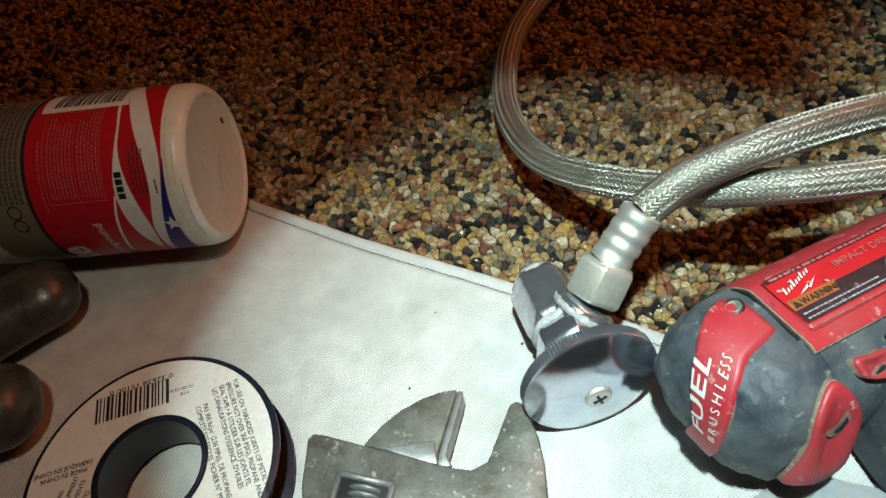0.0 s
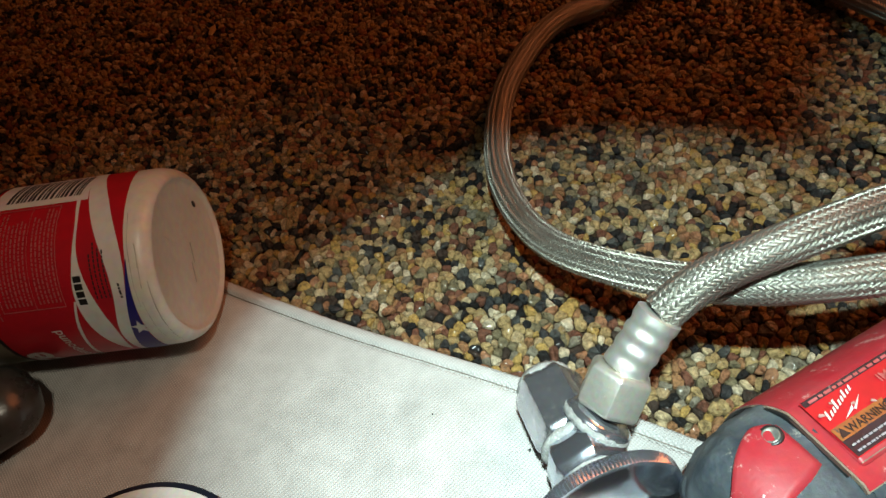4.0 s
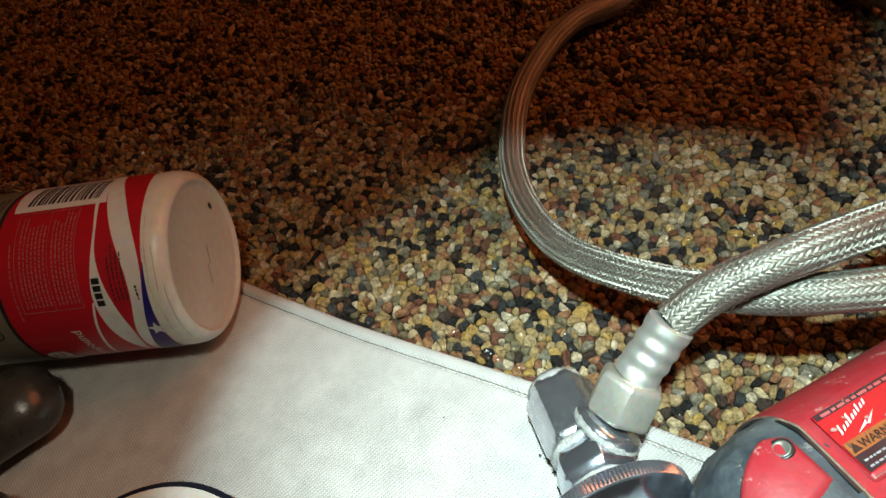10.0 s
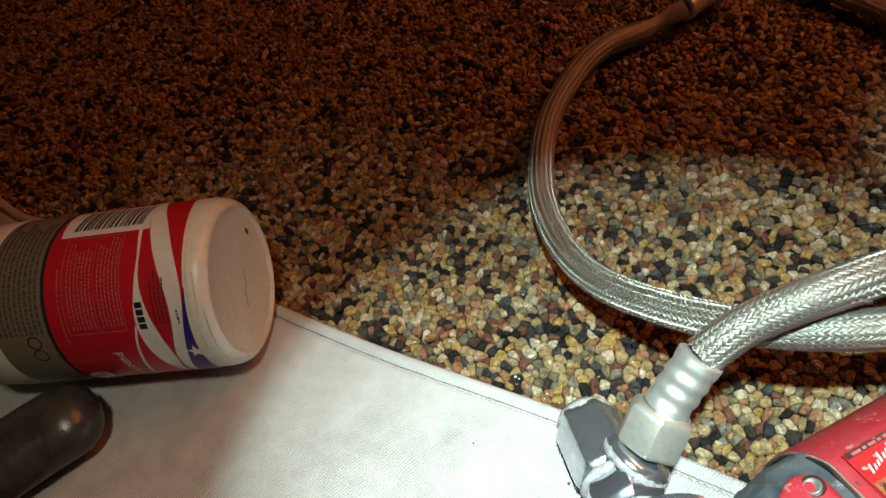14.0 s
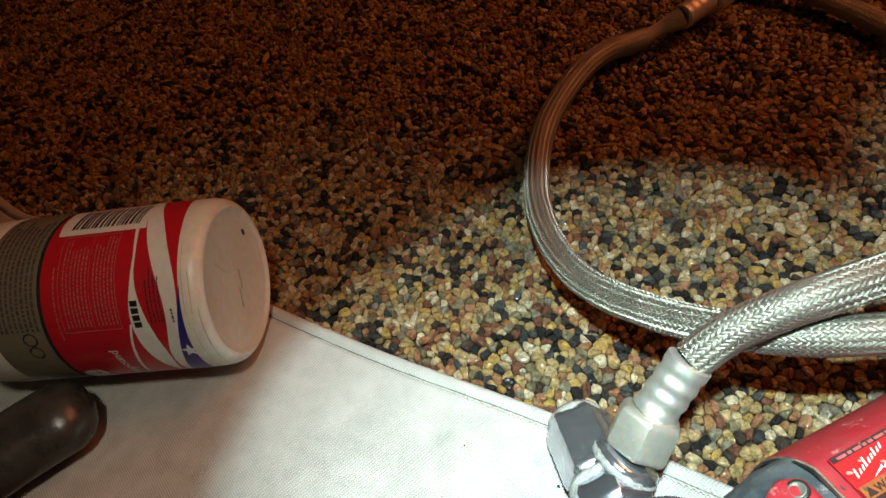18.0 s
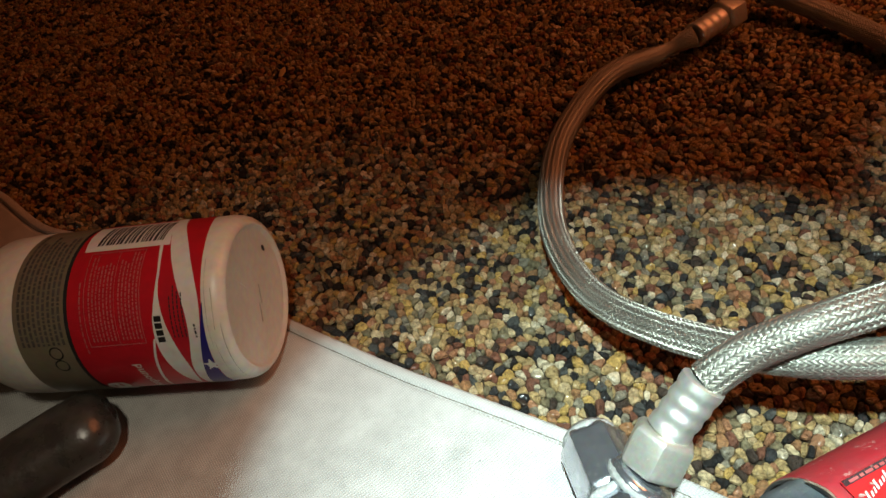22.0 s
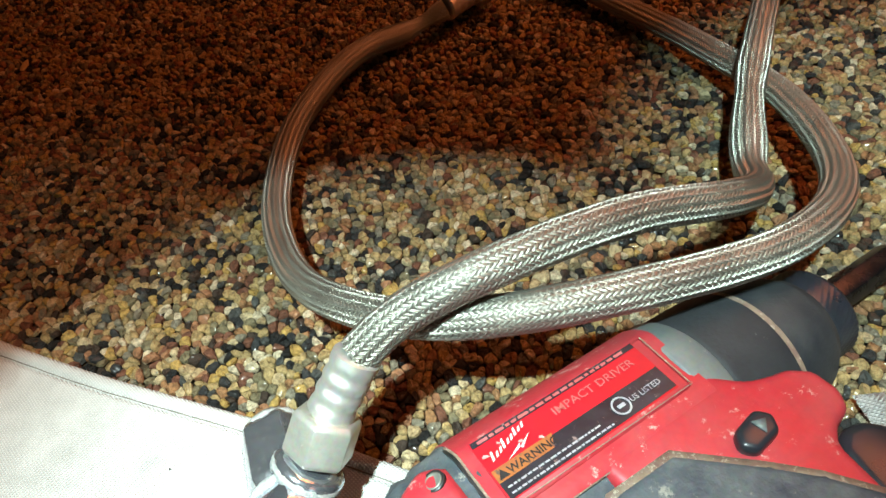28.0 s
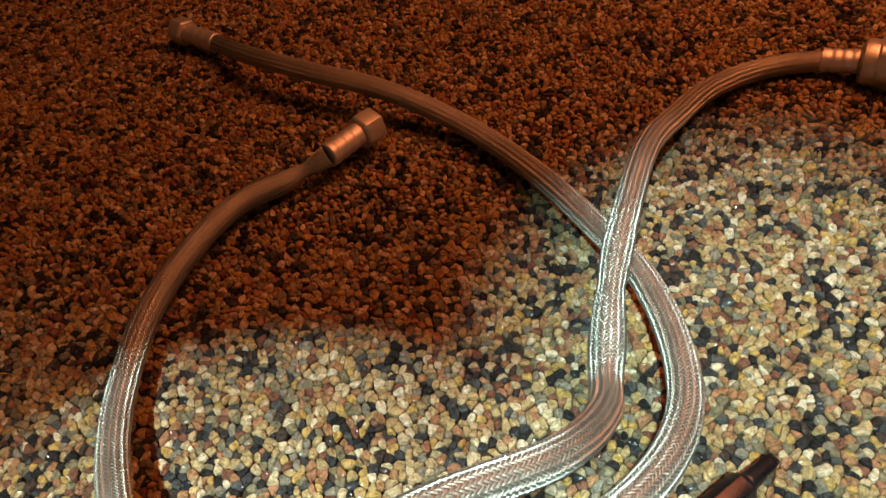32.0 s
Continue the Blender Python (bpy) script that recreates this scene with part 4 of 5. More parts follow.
# ---- adjustable wrench ----
def wrench():
    root = thing("adjustable_wrench", pose(0, 0, 0.0055), "worn grey steel adjustable wrench lying open on canvas", "wrench")
    T = 0.0095
    head = [(-0.0396, 0.1277), (-0.0380, 0.1290), (-0.0355, 0.1283), (-0.0008, 0.1137), (0.0040, 0.1124), (0.0085, 0.1140), (0.0165, 0.1290), (0.0185, 0.1298), (0.0200, 0.1287)]
    head += [(0.0213, 0.1245), (0.0226, 0.1180), (0.0228, 0.1110), (0.0220, 0.1020), (0.0195, 0.0930), (0.0140, 0.0845), (0.0070, 0.0780), (-0.0010, 0.0720)]
    head += [(-0.0180, 0.0650), (-0.0300, 0.0720), (-0.0370, 0.0850), (-0.0400, 0.1000), (-0.0408, 0.1150)]
    part("head", slab(head, 0, T, 0.0007), FORGED, root, "fixed jaw and head of worn forged steel")
    jaw = [(-0.0245, 0.1240)] + [(-0.0192, 0.1290), (-0.0135, 0.1328), (-0.0075, 0.1353), (-0.0022, 0.1365), (0.0026, 0.1366), (0.0022, 0.1350), (-0.0043, 0.1190), (-0.0050, 0.1158)]
    part("movable_jaw", slab(jaw, 0.0012, T - 0.0012, 0.0006), FORGED, root, "sliding jaw of worn forged steel")
    part("jaw_face", slab([(0.0027, 0.1364), (0.0042, 0.1362), (0.0038, 0.1340), (-0.0022, 0.1182), (-0.0010, 0.1148), (-0.0050, 0.1152), (-0.0043, 0.1188)], 0.0012, T - 0.0020, 0.0005), BRIGHT, root, "bright filed jaw face")
    part("jaw_guide", slab([(-0.0192, 0.1222), (-0.0050, 0.1222), (-0.0046, 0.1150), (-0.0160, 0.1203)], 0.0012, T - 0.0008, 0.0004), BRIGHT, root, "bright sliding guide")
    # the head is uncut: a black plate paints the window's shade
    part("worm_window", slab([(-0.0305, 0.1165), (-0.0165, 0.1112), (-0.0205, 0.0985), (-0.0345, 0.1030)], T - 0.0004, T + 0.0003, 0.0002), PRINTSHADE, root, "black plate painted as the shaded window round the worm screw")
    frame_pts = [((-0.0305, 0.1165), (-0.0165, 0.1112)), ((-0.0165, 0.1112), (-0.0205, 0.0985)), ((-0.0205, 0.0985), (-0.0345, 0.1030)), ((-0.0345, 0.1030), (-0.0305, 0.1165))]
    for p, q in frame_pts:
        rim = part("window_rim", lathe([(0, 0.0008), (0.0002, 0.0010), ((Vector(q) - Vector(p)).length, 0.0010)], 10), BRIGHT, root)
        rim.matrix_basis = along((*p, T), (*q, T))
    turns = 7
    for k in range(turns):
        ring = part("worm_thread", lathe([(0, 0.0040), (0.0006, 0.0052), (0.0010, 0.0052), (0.0015, 0.0040)], 28), BRIGHT, root)
        c = Vector((-0.0235, 0.1120, T - 0.0026)) + Vector((-0.0040, -0.0125, 0)) * (k / turns) * 0.95
        ring.matrix_basis = along(c, c + Vector((-0.3, -0.95, 0)))
    grip = [(-0.0300, 0.0745), (-0.0060, 0.0745), (-0.0060, 0.0450), (-0.0085, 0.0000), (-0.0100, -0.0250), (-0.0150, -0.0320), (-0.0230, -0.0320), (-0.0290, -0.0250), (-0.0290, 0.0000), (-0.0285, 0.0450)]
    part("handle", slab(grip, 0.0005, T - 0.0015, 0.0015, 3), FORGED, root, "flat forged steel handle")
    return root


wrench()


# ---- pliers with vinyl grips ----
def pliers():
    root = thing("pliers", pose(0, 0, 0.005), "pliers with dark grey dipped vinyl grips lying on canvas", "pliers")

    def limb(name, nodes, radius, mat, label):
        pts, run = spline(nodes, 0.002)
        side, up = frames_along(pts)
        bm = bmesh.new()
        rings = []
        for i, s in enumerate(run):
            k = min(1.0, math.sqrt(max(0.0, 1 - (1 - min(s / 0.011, 1)) ** 2)))
            r = radius * max(k, 0.04)
            rings.append([bm.verts.new(pts[i] + r * (math.cos(2 * math.pi * j / 24) * side[i] + 0.78 * math.sin(2 * math.pi * j / 24) * up[i])) for j in range(24)])
        for a, b in zip(rings, rings[1:]):
            for j in range(24):
                bm.faces.new((a[j], a[(j + 1) % 24], b[(j + 1) % 24], b[j]))
        bm.faces.new(rings[0][::-1])
        bm.faces.new(rings[-1])
        bmesh.ops.recalc_face_normals(bm, faces=bm.faces)
        return part(name, bm, mat, root, label)
    limb("upper_grip", [(-0.1225, 0.1985, 0.0125), (-0.1400, 0.1890, 0.0125), (-0.1620, 0.1750, 0.0120), (-0.2000, 0.1520, 0.0110), (-0.2500, 0.1300, 0.0110)], 0.0135, GRIP, "rounded dark grey vinyl grip")
    limb("lower_grip", [(-0.1225, 0.1535, 0.0120), (-0.1400, 0.1500, 0.0120), (-0.1650, 0.1430, 0.0115), (-0.2000, 0.1310, 0.0110), (-0.2500, 0.1180, 0.0110)], 0.0140, GRIP, "rounded dark grey vinyl grip")
    pivot = part("pivot", lathe([(0, 0.0002), (0, 0.013), (0.001, 0.0145), (0.013, 0.0145), (0.014, 0.013), (0.014, 0.0002)], 36), FORGED, root, "steel pivot")
    pivot.matrix_basis = pose(-0.258, 0.123, 0.003, 0, -90, 0)
    return root


pliers()


# ---- impact driver ----
def squash(ob, far=0.82, near=0.84, top=1.0):
    """Narrow a barrel part: the far side of its section by one factor, the near side by another."""
    for v in ob.data.vertices:
        v.co.y *= far if v.co.y > 0 else near
        v.co.z *= top
    return ob


def driver():
    root = thing("impact_driver", pose(0.0653, 0.1174, 0.0268, -2, 5.7, 21.5) @ Matrix.Diagonal((1.052, 1.036, 1.0, 1)), "scuffed red and black cordless impact driver lying on its side", "power tool")

    def shell(x0, x1, a0, a1, r, mat, name, label="", thick=0.0008, flat=None, cuts=40, rounds=None, parent=None):
        """A curved plate on the barrel between two stations and two angles; a 90 is up."""
        bm = bmesh.new()
        rows = []
        m = 14
        for k, off in ((0, 0.0), (1, -thick)):
            for i in range(cuts + 1):
                row = []
                for j in range(m + 1):
                    x = x0 + (x1 - x0) * j / m
                    a = radians(a0 + (a1 - a0) * i / cuts)
                    rr = (rounds(x) if rounds else r) + off
                    y, z = rr * math.cos(a), rr * math.sin(a)
                    if flat and z > flat + off:
                        z = flat + off
                    row.append(bm.verts.new((x, y, z)))
                rows.append(row)
        top, low = rows[:cuts + 1], rows[cuts + 1:]
        for s in (top, low):
            for a, b in zip(s, s[1:]):
                for j in range(m):
                    bm.faces.new((a[j], a[j + 1], b[j + 1], b[j]))
        for i in range(cuts):
            for j in (0, m):
                bm.faces.new((top[i][j], top[i + 1][j], low[i + 1][j], low[i][j]))
        for i in (0, cuts):
            for j in range(m):
                bm.faces.new((top[i][j], top[i][j + 1], low[i][j + 1], low[i][j]))
        bmesh.ops.recalc_face_normals(bm, faces=bm.faces)
        return squash(soft_edges(part(name, bm, mat, parent or root, label), 40))

    R = 0.0243
    HZ, CORE = 0.0220, Vector((0.0140, 0, 0))

    def inside(p):
        """Below zero inside the boxy rounded rear and its barrel."""
        back = max(0.0, (0.0140 - p.x) / (0.0234 - 0.0075 * max(0.0, -p.z / HZ)))
        near = 0.0218 if p.x < 0.022 else 0.0218 - 0.0016 * min(1, (p.x - 0.022) / 0.035)
        wide = ((abs(p.y) / (near if p.y < 0 else 0.0184)) ** 2.7 + (abs(p.z) / HZ) ** 2.7) ** (1 / 2.7)
        return back ** 3 + wide ** 3 - 1

    def on_boot(p, lift=0.0, centre=CORE):
        """The point of the rear's skin in the direction of p, raised by lift."""
        d = (Vector(p) - centre).normalized()
        lo, hi = 0.0, 0.06
        for _ in range(26):
            mid = (lo + hi) / 2
            lo, hi = (mid, hi) if inside(centre + d * mid) < 0 else (lo, mid)
        return centre + d * (lo + lift)

    bm = bmesh.new()
    rows = []
    for q in range(0, 91, 3):
        row = []
        for k in range(96):
            f = 2 * math.pi * k / 96
            d = Vector((-math.cos(radians(q)), math.sin(radians(q)) * math.cos(f), math.sin(radians(q)) * math.sin(f)))
            p = on_boot(CORE + d * 0.01)
            fold = 0.0010 * noise.noise(p * 130) + 0.0007 * noise.noise(p * 300) + 0.0002 * noise.noise(p * 900)
            if p.y > 0.002:
                fold -= 0.0010 * math.exp(-((p.x - 0.0035 - 0.12 * (0.012 - p.y)) / 0.0011) ** 2)
            if p.y < -0.008:
                fold += 0.0009 * math.exp(-((p.x - 0.0005 + 0.25 * p.z) / 0.0016) ** 2) - 0.0007 * math.exp(-((p.x - 0.0045 + 0.25 * p.z) / 0.0014) ** 2)
            row.append(bm.verts.new(p + d * fold))
        rows.append(row)
    rows.append([bm.verts.new((0.0152, v.co.y * 0.95, v.co.z * 0.95)) for v in rows[-1]])
    for s, t in zip(rows, rows[1:]):
        for k in range(96):
            bm.faces.new((s[k], s[(k + 1) % 96], t[(k + 1) % 96], t[k]))
    bmesh.ops.remove_doubles(bm, verts=bm.verts, dist=1e-6)
    bmesh.ops.recalc_face_normals(bm, faces=bm.faces)
    part("rear_boot", bm, RUBBER, root, "dusty dark rubber rear boot")

    def skin(x0, x1, a0, a1, lift, thick, mat, name, label, edge=None):
        """A plate that follows the rear's skin between two stations and two angles; a 90 is up."""
        bm = bmesh.new()
        rows = []
        for off in (lift, lift - thick):
            for i in range(41):
                a = radians(a0 + (a1 - a0) * i / 40)
                row = []
                for j in range(21):
                    x = x0 + (x1 - x0) * j / 20 + (edge(a) if edge and j == 0 else 0)
                    row.append(bm.verts.new(on_boot(Vector((x, math.cos(a), math.sin(a))), off, Vector((x, 0, 0)))))
                rows.append(row)
        top, low = rows[:41], rows[41:]
        for s in (top, low):
            for a, b in zip(s, s[1:]):
                for j in range(20):
                    bm.faces.new((a[j], a[j + 1], b[j + 1], b[j]))
        for i in range(40):
            for j in (0, 20):
                bm.faces.new((top[i][j], top[i + 1][j], low[i + 1][j], low[i][j]))
        for i in (0, 40):
            for j in range(20):
                bm.faces.new((top[i][j], top[i][j + 1], low[i][j + 1], low[i][j]))
        bmesh.ops.recalc_face_normals(bm, faces=bm.faces)
        return soft_edges(part(name, bm, mat, root, label), 40)
    skin(0.0142, 0.0350, 112, 300, -0.0004, 0.0012, RUBBER, "lower_overmould", "dark rubber overmould")
    shell(0.0128, 0.0635, -70, 119, R * 1.03, REDPL, "barrel_shell", "scuffed red plastic barrel", flat=R * 0.93)
    shell(0.0123, 0.0630, -66, 119.8, R * 1.022, DUST, "grime_line", "pale grime along the barrel's edge", flat=R * 0.925)
    shell(0.0117, 0.0130, -60, 108, R * 1.012, PRINTSHADE, "seam", "dark seam between boot and barrel", flat=R * 0.918)
    shell(0.0345, 0.0635, 116, 178, R * 1.018, REDPL, "lower_shell", "scuffed red plastic flank")
    # red panel wrapped over the rear
    left = [(-0.0040, 0.0005, -0.0120), (-0.0102, -0.0050, 0.0030), (-0.0101, -0.0018, 0.0085), (-0.0059, 0.0040, 0.0172), (0.0000, 0.0085, 0.0188), (0.0055, 0.0112, 0.0195), (0.0096, 0.0085, 0.0212)]
    right = [(-0.0035, -0.0080, -0.0120), (-0.0088, -0.0122, 0.0030), (-0.0072, -0.0105, 0.0115), (-0.0035, -0.0075, 0.0178), (0.0004, -0.0042, 0.0210), (0.0060, -0.0034, 0.0222), (0.0096, -0.0022, 0.0226)]

    def strip(u, v, lift=0.0):
        """A point on the panel: u 0 to 1 from foot to head, v 0 to 1 from the far to the near edge."""
        t = min(max(u, 0), 1) * (len(left) - 1)
        k = min(int(t), len(left) - 2)
        a = Vector(left[k]).lerp(Vector(left[k + 1]), t - k)
        b = Vector(right[k]).lerp(Vector(right[k + 1]), t - k)
        return on_boot(a.lerp(b, v), lift)

    def panel_mesh(grow, lift, drop):
        bm = bmesh.new()
        grid = []
        for i in range(49):
            u = -grow * 0.6 + (1 + 1.2 * grow) * i / 48
            grid.append([bm.verts.new(strip(i / 48, -grow + (1 + 2 * grow) * j / 14, lift - (drop if j in (0, 14) or i in (0, 48) else 0))) for j in range(15)])
        for _ in range(3):
            for i in range(1, 48):
                for j in range(15):
                    grid[i][j].co = grid[i][j].co * 0.5 + (grid[i - 1][j].co + grid[i + 1][j].co) * 0.25
        for s, t in zip(grid, grid[1:]):
            for j in range(14):
                bm.faces.new((s[j], s[j + 1], t[j + 1], t[j]))
        bmesh.ops.recalc_face_normals(bm, faces=bm.faces)
        return bm
    panel = part("rear_panel", panel_mesh(0.0, 0.0014, 0.0012), REDPL, root, "red rear panel with white lettering")
    part("grime_line", panel_mesh(0.045, 0.0007, 0.0012), DUST, panel, "pale grime round the panel")

    def fitted(shape, u0, u1, v0, v1):
        xs, ys = [p[0] for p in shape[0]], [p[1] for p in shape[0]]
        return [(u0 + (x - min(xs)) / (max(xs) - min(xs)) * (u1 - u0), v0 + (y - min(ys)) / (max(ys) - min(ys)) * (v1 - v0)) for x, y in shape[0]], shape[1]
    laid = lambda u, v: strip(u, v, 0.0017)
    print_flat("lettering", [fitted(moved(letters("FUEL", 0.0062, 0.012, 1.05), 0, 0, 0, 0.10), 0.18, 0.53, 0.43, 0.08)], laid, WHITELAB, panel, "white lettering FUEL")
    print_flat("sub_lettering", [fitted(letters("B R U S H L E S S", 0.0032, 0.004, 1.2), 0.18, 0.60, 0.78, 0.58)], laid, WHITELAB, panel, "white lettering BRUSHLESS")
    lens = part("screw_cap", lathe([(0, 0.0002), (0.0, 0.0019), (0.0008, 0.0018), (0.0009, 0.0015), (0.0005, 0.0012), (0.0005, 0.0002)], 24), LENSGL, panel, "small pale round screw head")
    lens.matrix_basis = along(strip(0.88, 0.30, 0.0008), strip(0.88, 0.30, 0.0100))
    ring = part("screw_rim", lathe([(0, 0.0018), (0.0, 0.0024), (0.0008, 0.0023), (0.0008, 0.0018)], 24, closed=False), PRINTSHADE, lens)
    ring.matrix_basis = pose(-0.0001, 0, 0)
    # vents let into the boot
    def vent(outline, centre, bulge, hole, label):
        pts = []
        n = len(outline)
        for i in range(n):
            a, b, c, d = (Vector(outline[(i + k) % n]) for k in (-1, 0, 1, 2))
            for s in range(6):
                t = s / 6
                pts.append(0.5 * (2 * b + (c - a) * t + (2 * a - 5 * b + 4 * c - d) * t * t + (3 * b - a - 3 * c + d) * t ** 3))
        mid = Vector(centre)
        rims = ((1.045, -0.0006, 0), (1.03, 0.0007, 0), (1.0, 0.0010, 1), (0.97, 0.0017, 1), (0.86, 0.0020, 1), (0.68, 0.0016, 1), (0.48, 0.0010, 1), (0.30, 0.0007, 1), (0.12, 0.0006, 1), (0.01, 0.0006, 1))
        out = []
        for mat, name, lo, hi in ((DUST, "grime_line", 0, 2), (REDPL, "vent", 2, 9)):
            bm = bmesh.new()
            rings = []
            for f, lift, _ in rims[lo:hi + 1]:
                rings.append([bm.verts.new(on_boot(mid.lerp(p, f), lift + bulge * max(0, (mid.z - p.z) / 0.015) * math.exp(-((f - 0.6) / 0.25) ** 2), Vector((p.x * 0.5 + 0.008, 0, 0)))) for p in pts])
            for s, t in zip(rings, rings[1:]):
                for k in range(len(pts)):
                    bm.faces.new((s[k], s[(k + 1) % len(pts)], t[(k + 1) % len(pts)], t[k]))
            bmesh.ops.recalc_face_normals(bm, faces=bm.faces)
            ob = part(name, bm, mat, out[0] if out else root)
            out.append(ob)
            if name == "grime_line":
                out.pop()
                rim = ob
        scoop = out[-1]
        rim.parent = scoop
        tagged(scoop, label)
        # the boot has no opening: the black slot patch paints the hole's shade
        for mat, name, grow, up in ((DUST, "grille", 1.0, 0.0), (PRINTSHADE, "slot", 0.55, 0.0003)):
            shape = [(x * grow + (0.0006 if grow < 1 else 0), z * grow) for x, z in hole]
            bm = bmesh.new()
            bm.faces.new([bm.verts.new(on_boot(mid + Vector((x, 0, z)), 0.0014 + up, Vector((mid.x, 0, 0)))) for x, z in shape])
            part(name, bm, mat, scoop, smooth=False)
        return scoop
    vent([(0.0124, -0.0155, 0.0183), (0.0168, -0.0195, 0.0120), (0.0182, -0.0212, 0.0030), (0.0165, -0.0215, -0.0070), (0.0095, -0.0212, -0.0090), (0.0030, -0.0195, -0.0070), (0.0045, -0.0195, 0.0060), (0.0068, -0.0170, 0.0140)], (0.0108, -0.0195, 0.0090), 0.0030,
         [(-0.0030, 0.0000), (-0.0002, 0.0012), (0.0026, 0.0038), (0.0034, 0.0005), (0.0010, -0.0022), (-0.0012, -0.0020)], "red air vent scoop with a torn grille")
    vent([(0.0190, -0.0140, 0.0192), (0.0230, -0.0146, 0.0190), (0.0272, -0.0150, 0.0186), (0.0278, -0.0170, 0.0165), (0.0262, -0.0186, 0.0142), (0.0228, -0.0182, 0.0150), (0.0196, -0.0172, 0.0162), (0.0186, -0.0158, 0.0178)], (0.0232, -0.0170, 0.0166), 0.0,
         [(-0.0028, -0.0008), (0.0000, 0.0010), (0.0022, 0.0012), (0.0026, -0.0010), (-0.0010, -0.0016)], "small red side vent with a slot of painted shade")
    # label plate on the flat side
    zf = R * 0.93
    plate = part("label_plate", slab([(0.0150, -0.0066), (0.0600, -0.0062), (0.0602, 0.0092), (0.0155, 0.0092)], zf - 0.0085, zf + 0.0009, 0.0010), REDPL, root, "raised red label frame")
    put = lambda lift: (lambda x, y: (x - 0.0018, y + 0.0000, zf + 0.0010 + lift))
    lab = print_flat("label", [bar(0.0170, -0.0050, 0.0590, 0.0088)], put(0.0), REDLAB, plate, "red and black rating label")
    print_flat("black_strip", [([(0.0172, -0.0048), (0.0588, -0.0046), (0.0588, 0.0012), (0.0172, 0.0012)], [(0, 1, 2, 3)])], put(0.0002), STRIP, lab)
    print_flat("top_strip", [bar(0.0172, 0.0074, 0.0588, 0.0087)], put(0.0002), STRIP, lab)
    print_flat("strip_text", text_lines(0.0185, 0.0076, 0.0570, 0.0086, 1, random.Random(8), word=0.0016, fill=0.6), put(0.0004), FADEPR, lab)
    print_flat("warning_strip", [([(0.0172, -0.0012), (0.0300, -0.0012), (0.0315, 0.0016), (0.0172, 0.0016)], [(0, 1, 2, 3)])], put(0.0003), ORANGE, lab, "orange warning panel")
    print_flat("warning_text", [moved(letters("\u25b2WARNING", 0.0024, 0.02), 0.0176, -0.0008)], put(0.0005), PRINTSHADE, lab)
    print_flat("name_text", [moved(letters("IMPACT DRIVER", 0.0026, 0.006, 1.15), 0.0345, 0.0040)], put(0.0004), FADEPR, lab)
    print_flat("rating_text", text_lines(0.0180, -0.0042, 0.0440, -0.0016, 2, random.Random(3), word=0.0009, fill=0.3) + [moved(letters("US LISTED", 0.0018, 0.004), 0.0487, -0.0024)], put(0.0005), GREYPRINT, lab)
    ringp = []
    for i in range(28):
        t = 2 * math.pi * i / 28
        ringp += [(0.0464 + 0.0017 * math.cos(t), -0.0018 + 0.0017 * math.sin(t)), (0.0464 + 0.0021 * math.cos(t), -0.0018 + 0.0021 * math.sin(t))]
    print_flat("seal", [(ringp, [(2 * i, 2 * i + 1, (2 * i + 3) % 56, (2 * i + 2) % 56) for i in range(28)]), moved(bar(0, 0, 0.0018, 0.0008), 0.0455, -0.0022)], put(0.0005), GREYPRINT, lab)
    stroke = random.Random(5)
    logo = []
    for k in range(9):
        x, y, h = 0.0188 + 0.00108 * k, 0.0030 + 0.00034 * k, (0.0020 if k in (0, 3, 6) else 0.0012) * (0.9 + 0.2 * stroke.random())
        logo.append(([(x, y), (x + 0.0006, y + 0.0002), (x + 0.0010, y + h), (x + 0.0005, y + h - 0.0002)], [(0, 1, 2, 3)]))
    logo.append(([(0.0215, 0.0017), (0.0252, 0.0034), (0.0248, 0.0026), (0.0284, 0.0044), (0.0252, 0.0022), (0.0256, 0.0030)], [(0, 1, 2), (2, 3, 4), (2, 4, 5)]))
    print_flat("logo", logo, put(0.0004), WHITELAB, lab)
    wear_rng = random.Random(12)
    flakes = []
    for q in range(4):
        cx, cy, s = 0.0178 + 0.0036 * q + 0.001 * wear_rng.random(), 0.0005 + 0.0060 * wear_rng.random(), 0.0003 + 0.0004 * wear_rng.random() ** 2
        n = 9
        flakes.append(([(cx + s * (0.6 + wear_rng.random()) * 1.5 * math.cos(2 * math.pi * k / n + 0.4), cy + s * (0.5 + wear_rng.random()) * math.sin(2 * math.pi * k / n)) for k in range(n)], [tuple(range(n))]))
    for q, flake in enumerate(flakes):
        print_flat("scuff", [flake], put(0.0007 + 0.00004 * q), SCUFF, lab, "pale scuffed patch")
    rimw = [bar(0.0150, -0.0060, 0.0600, -0.0058), bar(0.0597, -0.0056, 0.0600, 0.0088)]
    print_flat("grime_line", rimw, lambda x, y: (x, y, zf + 0.00096), DUST, plate, "pale grime round the label")
    # ring and nose
    squash(part("front_ring", lathe([(0.0612, R * 0.99), (0.0616, R * 1.022), (0.0622, R * 1.032), (0.0690, R * 1.030), (0.0698, R * 0.99)], 72, closed=False), GREYRING, root, "grey worn rubber ring"), top=0.925)
    squash(part("nose_boot", lathe([(0.0697, R * 0.965), (0.0704, R * 0.998), (0.0716, R * 1.006), (0.080, R * 1.0), (0.0872, R * 0.975), (0.0885, R * 0.960), (0.0889, R * 0.925)], 72, closed=False), SLEEVE, root, "dusty dark grey rubber nose boot"), top=0.90)
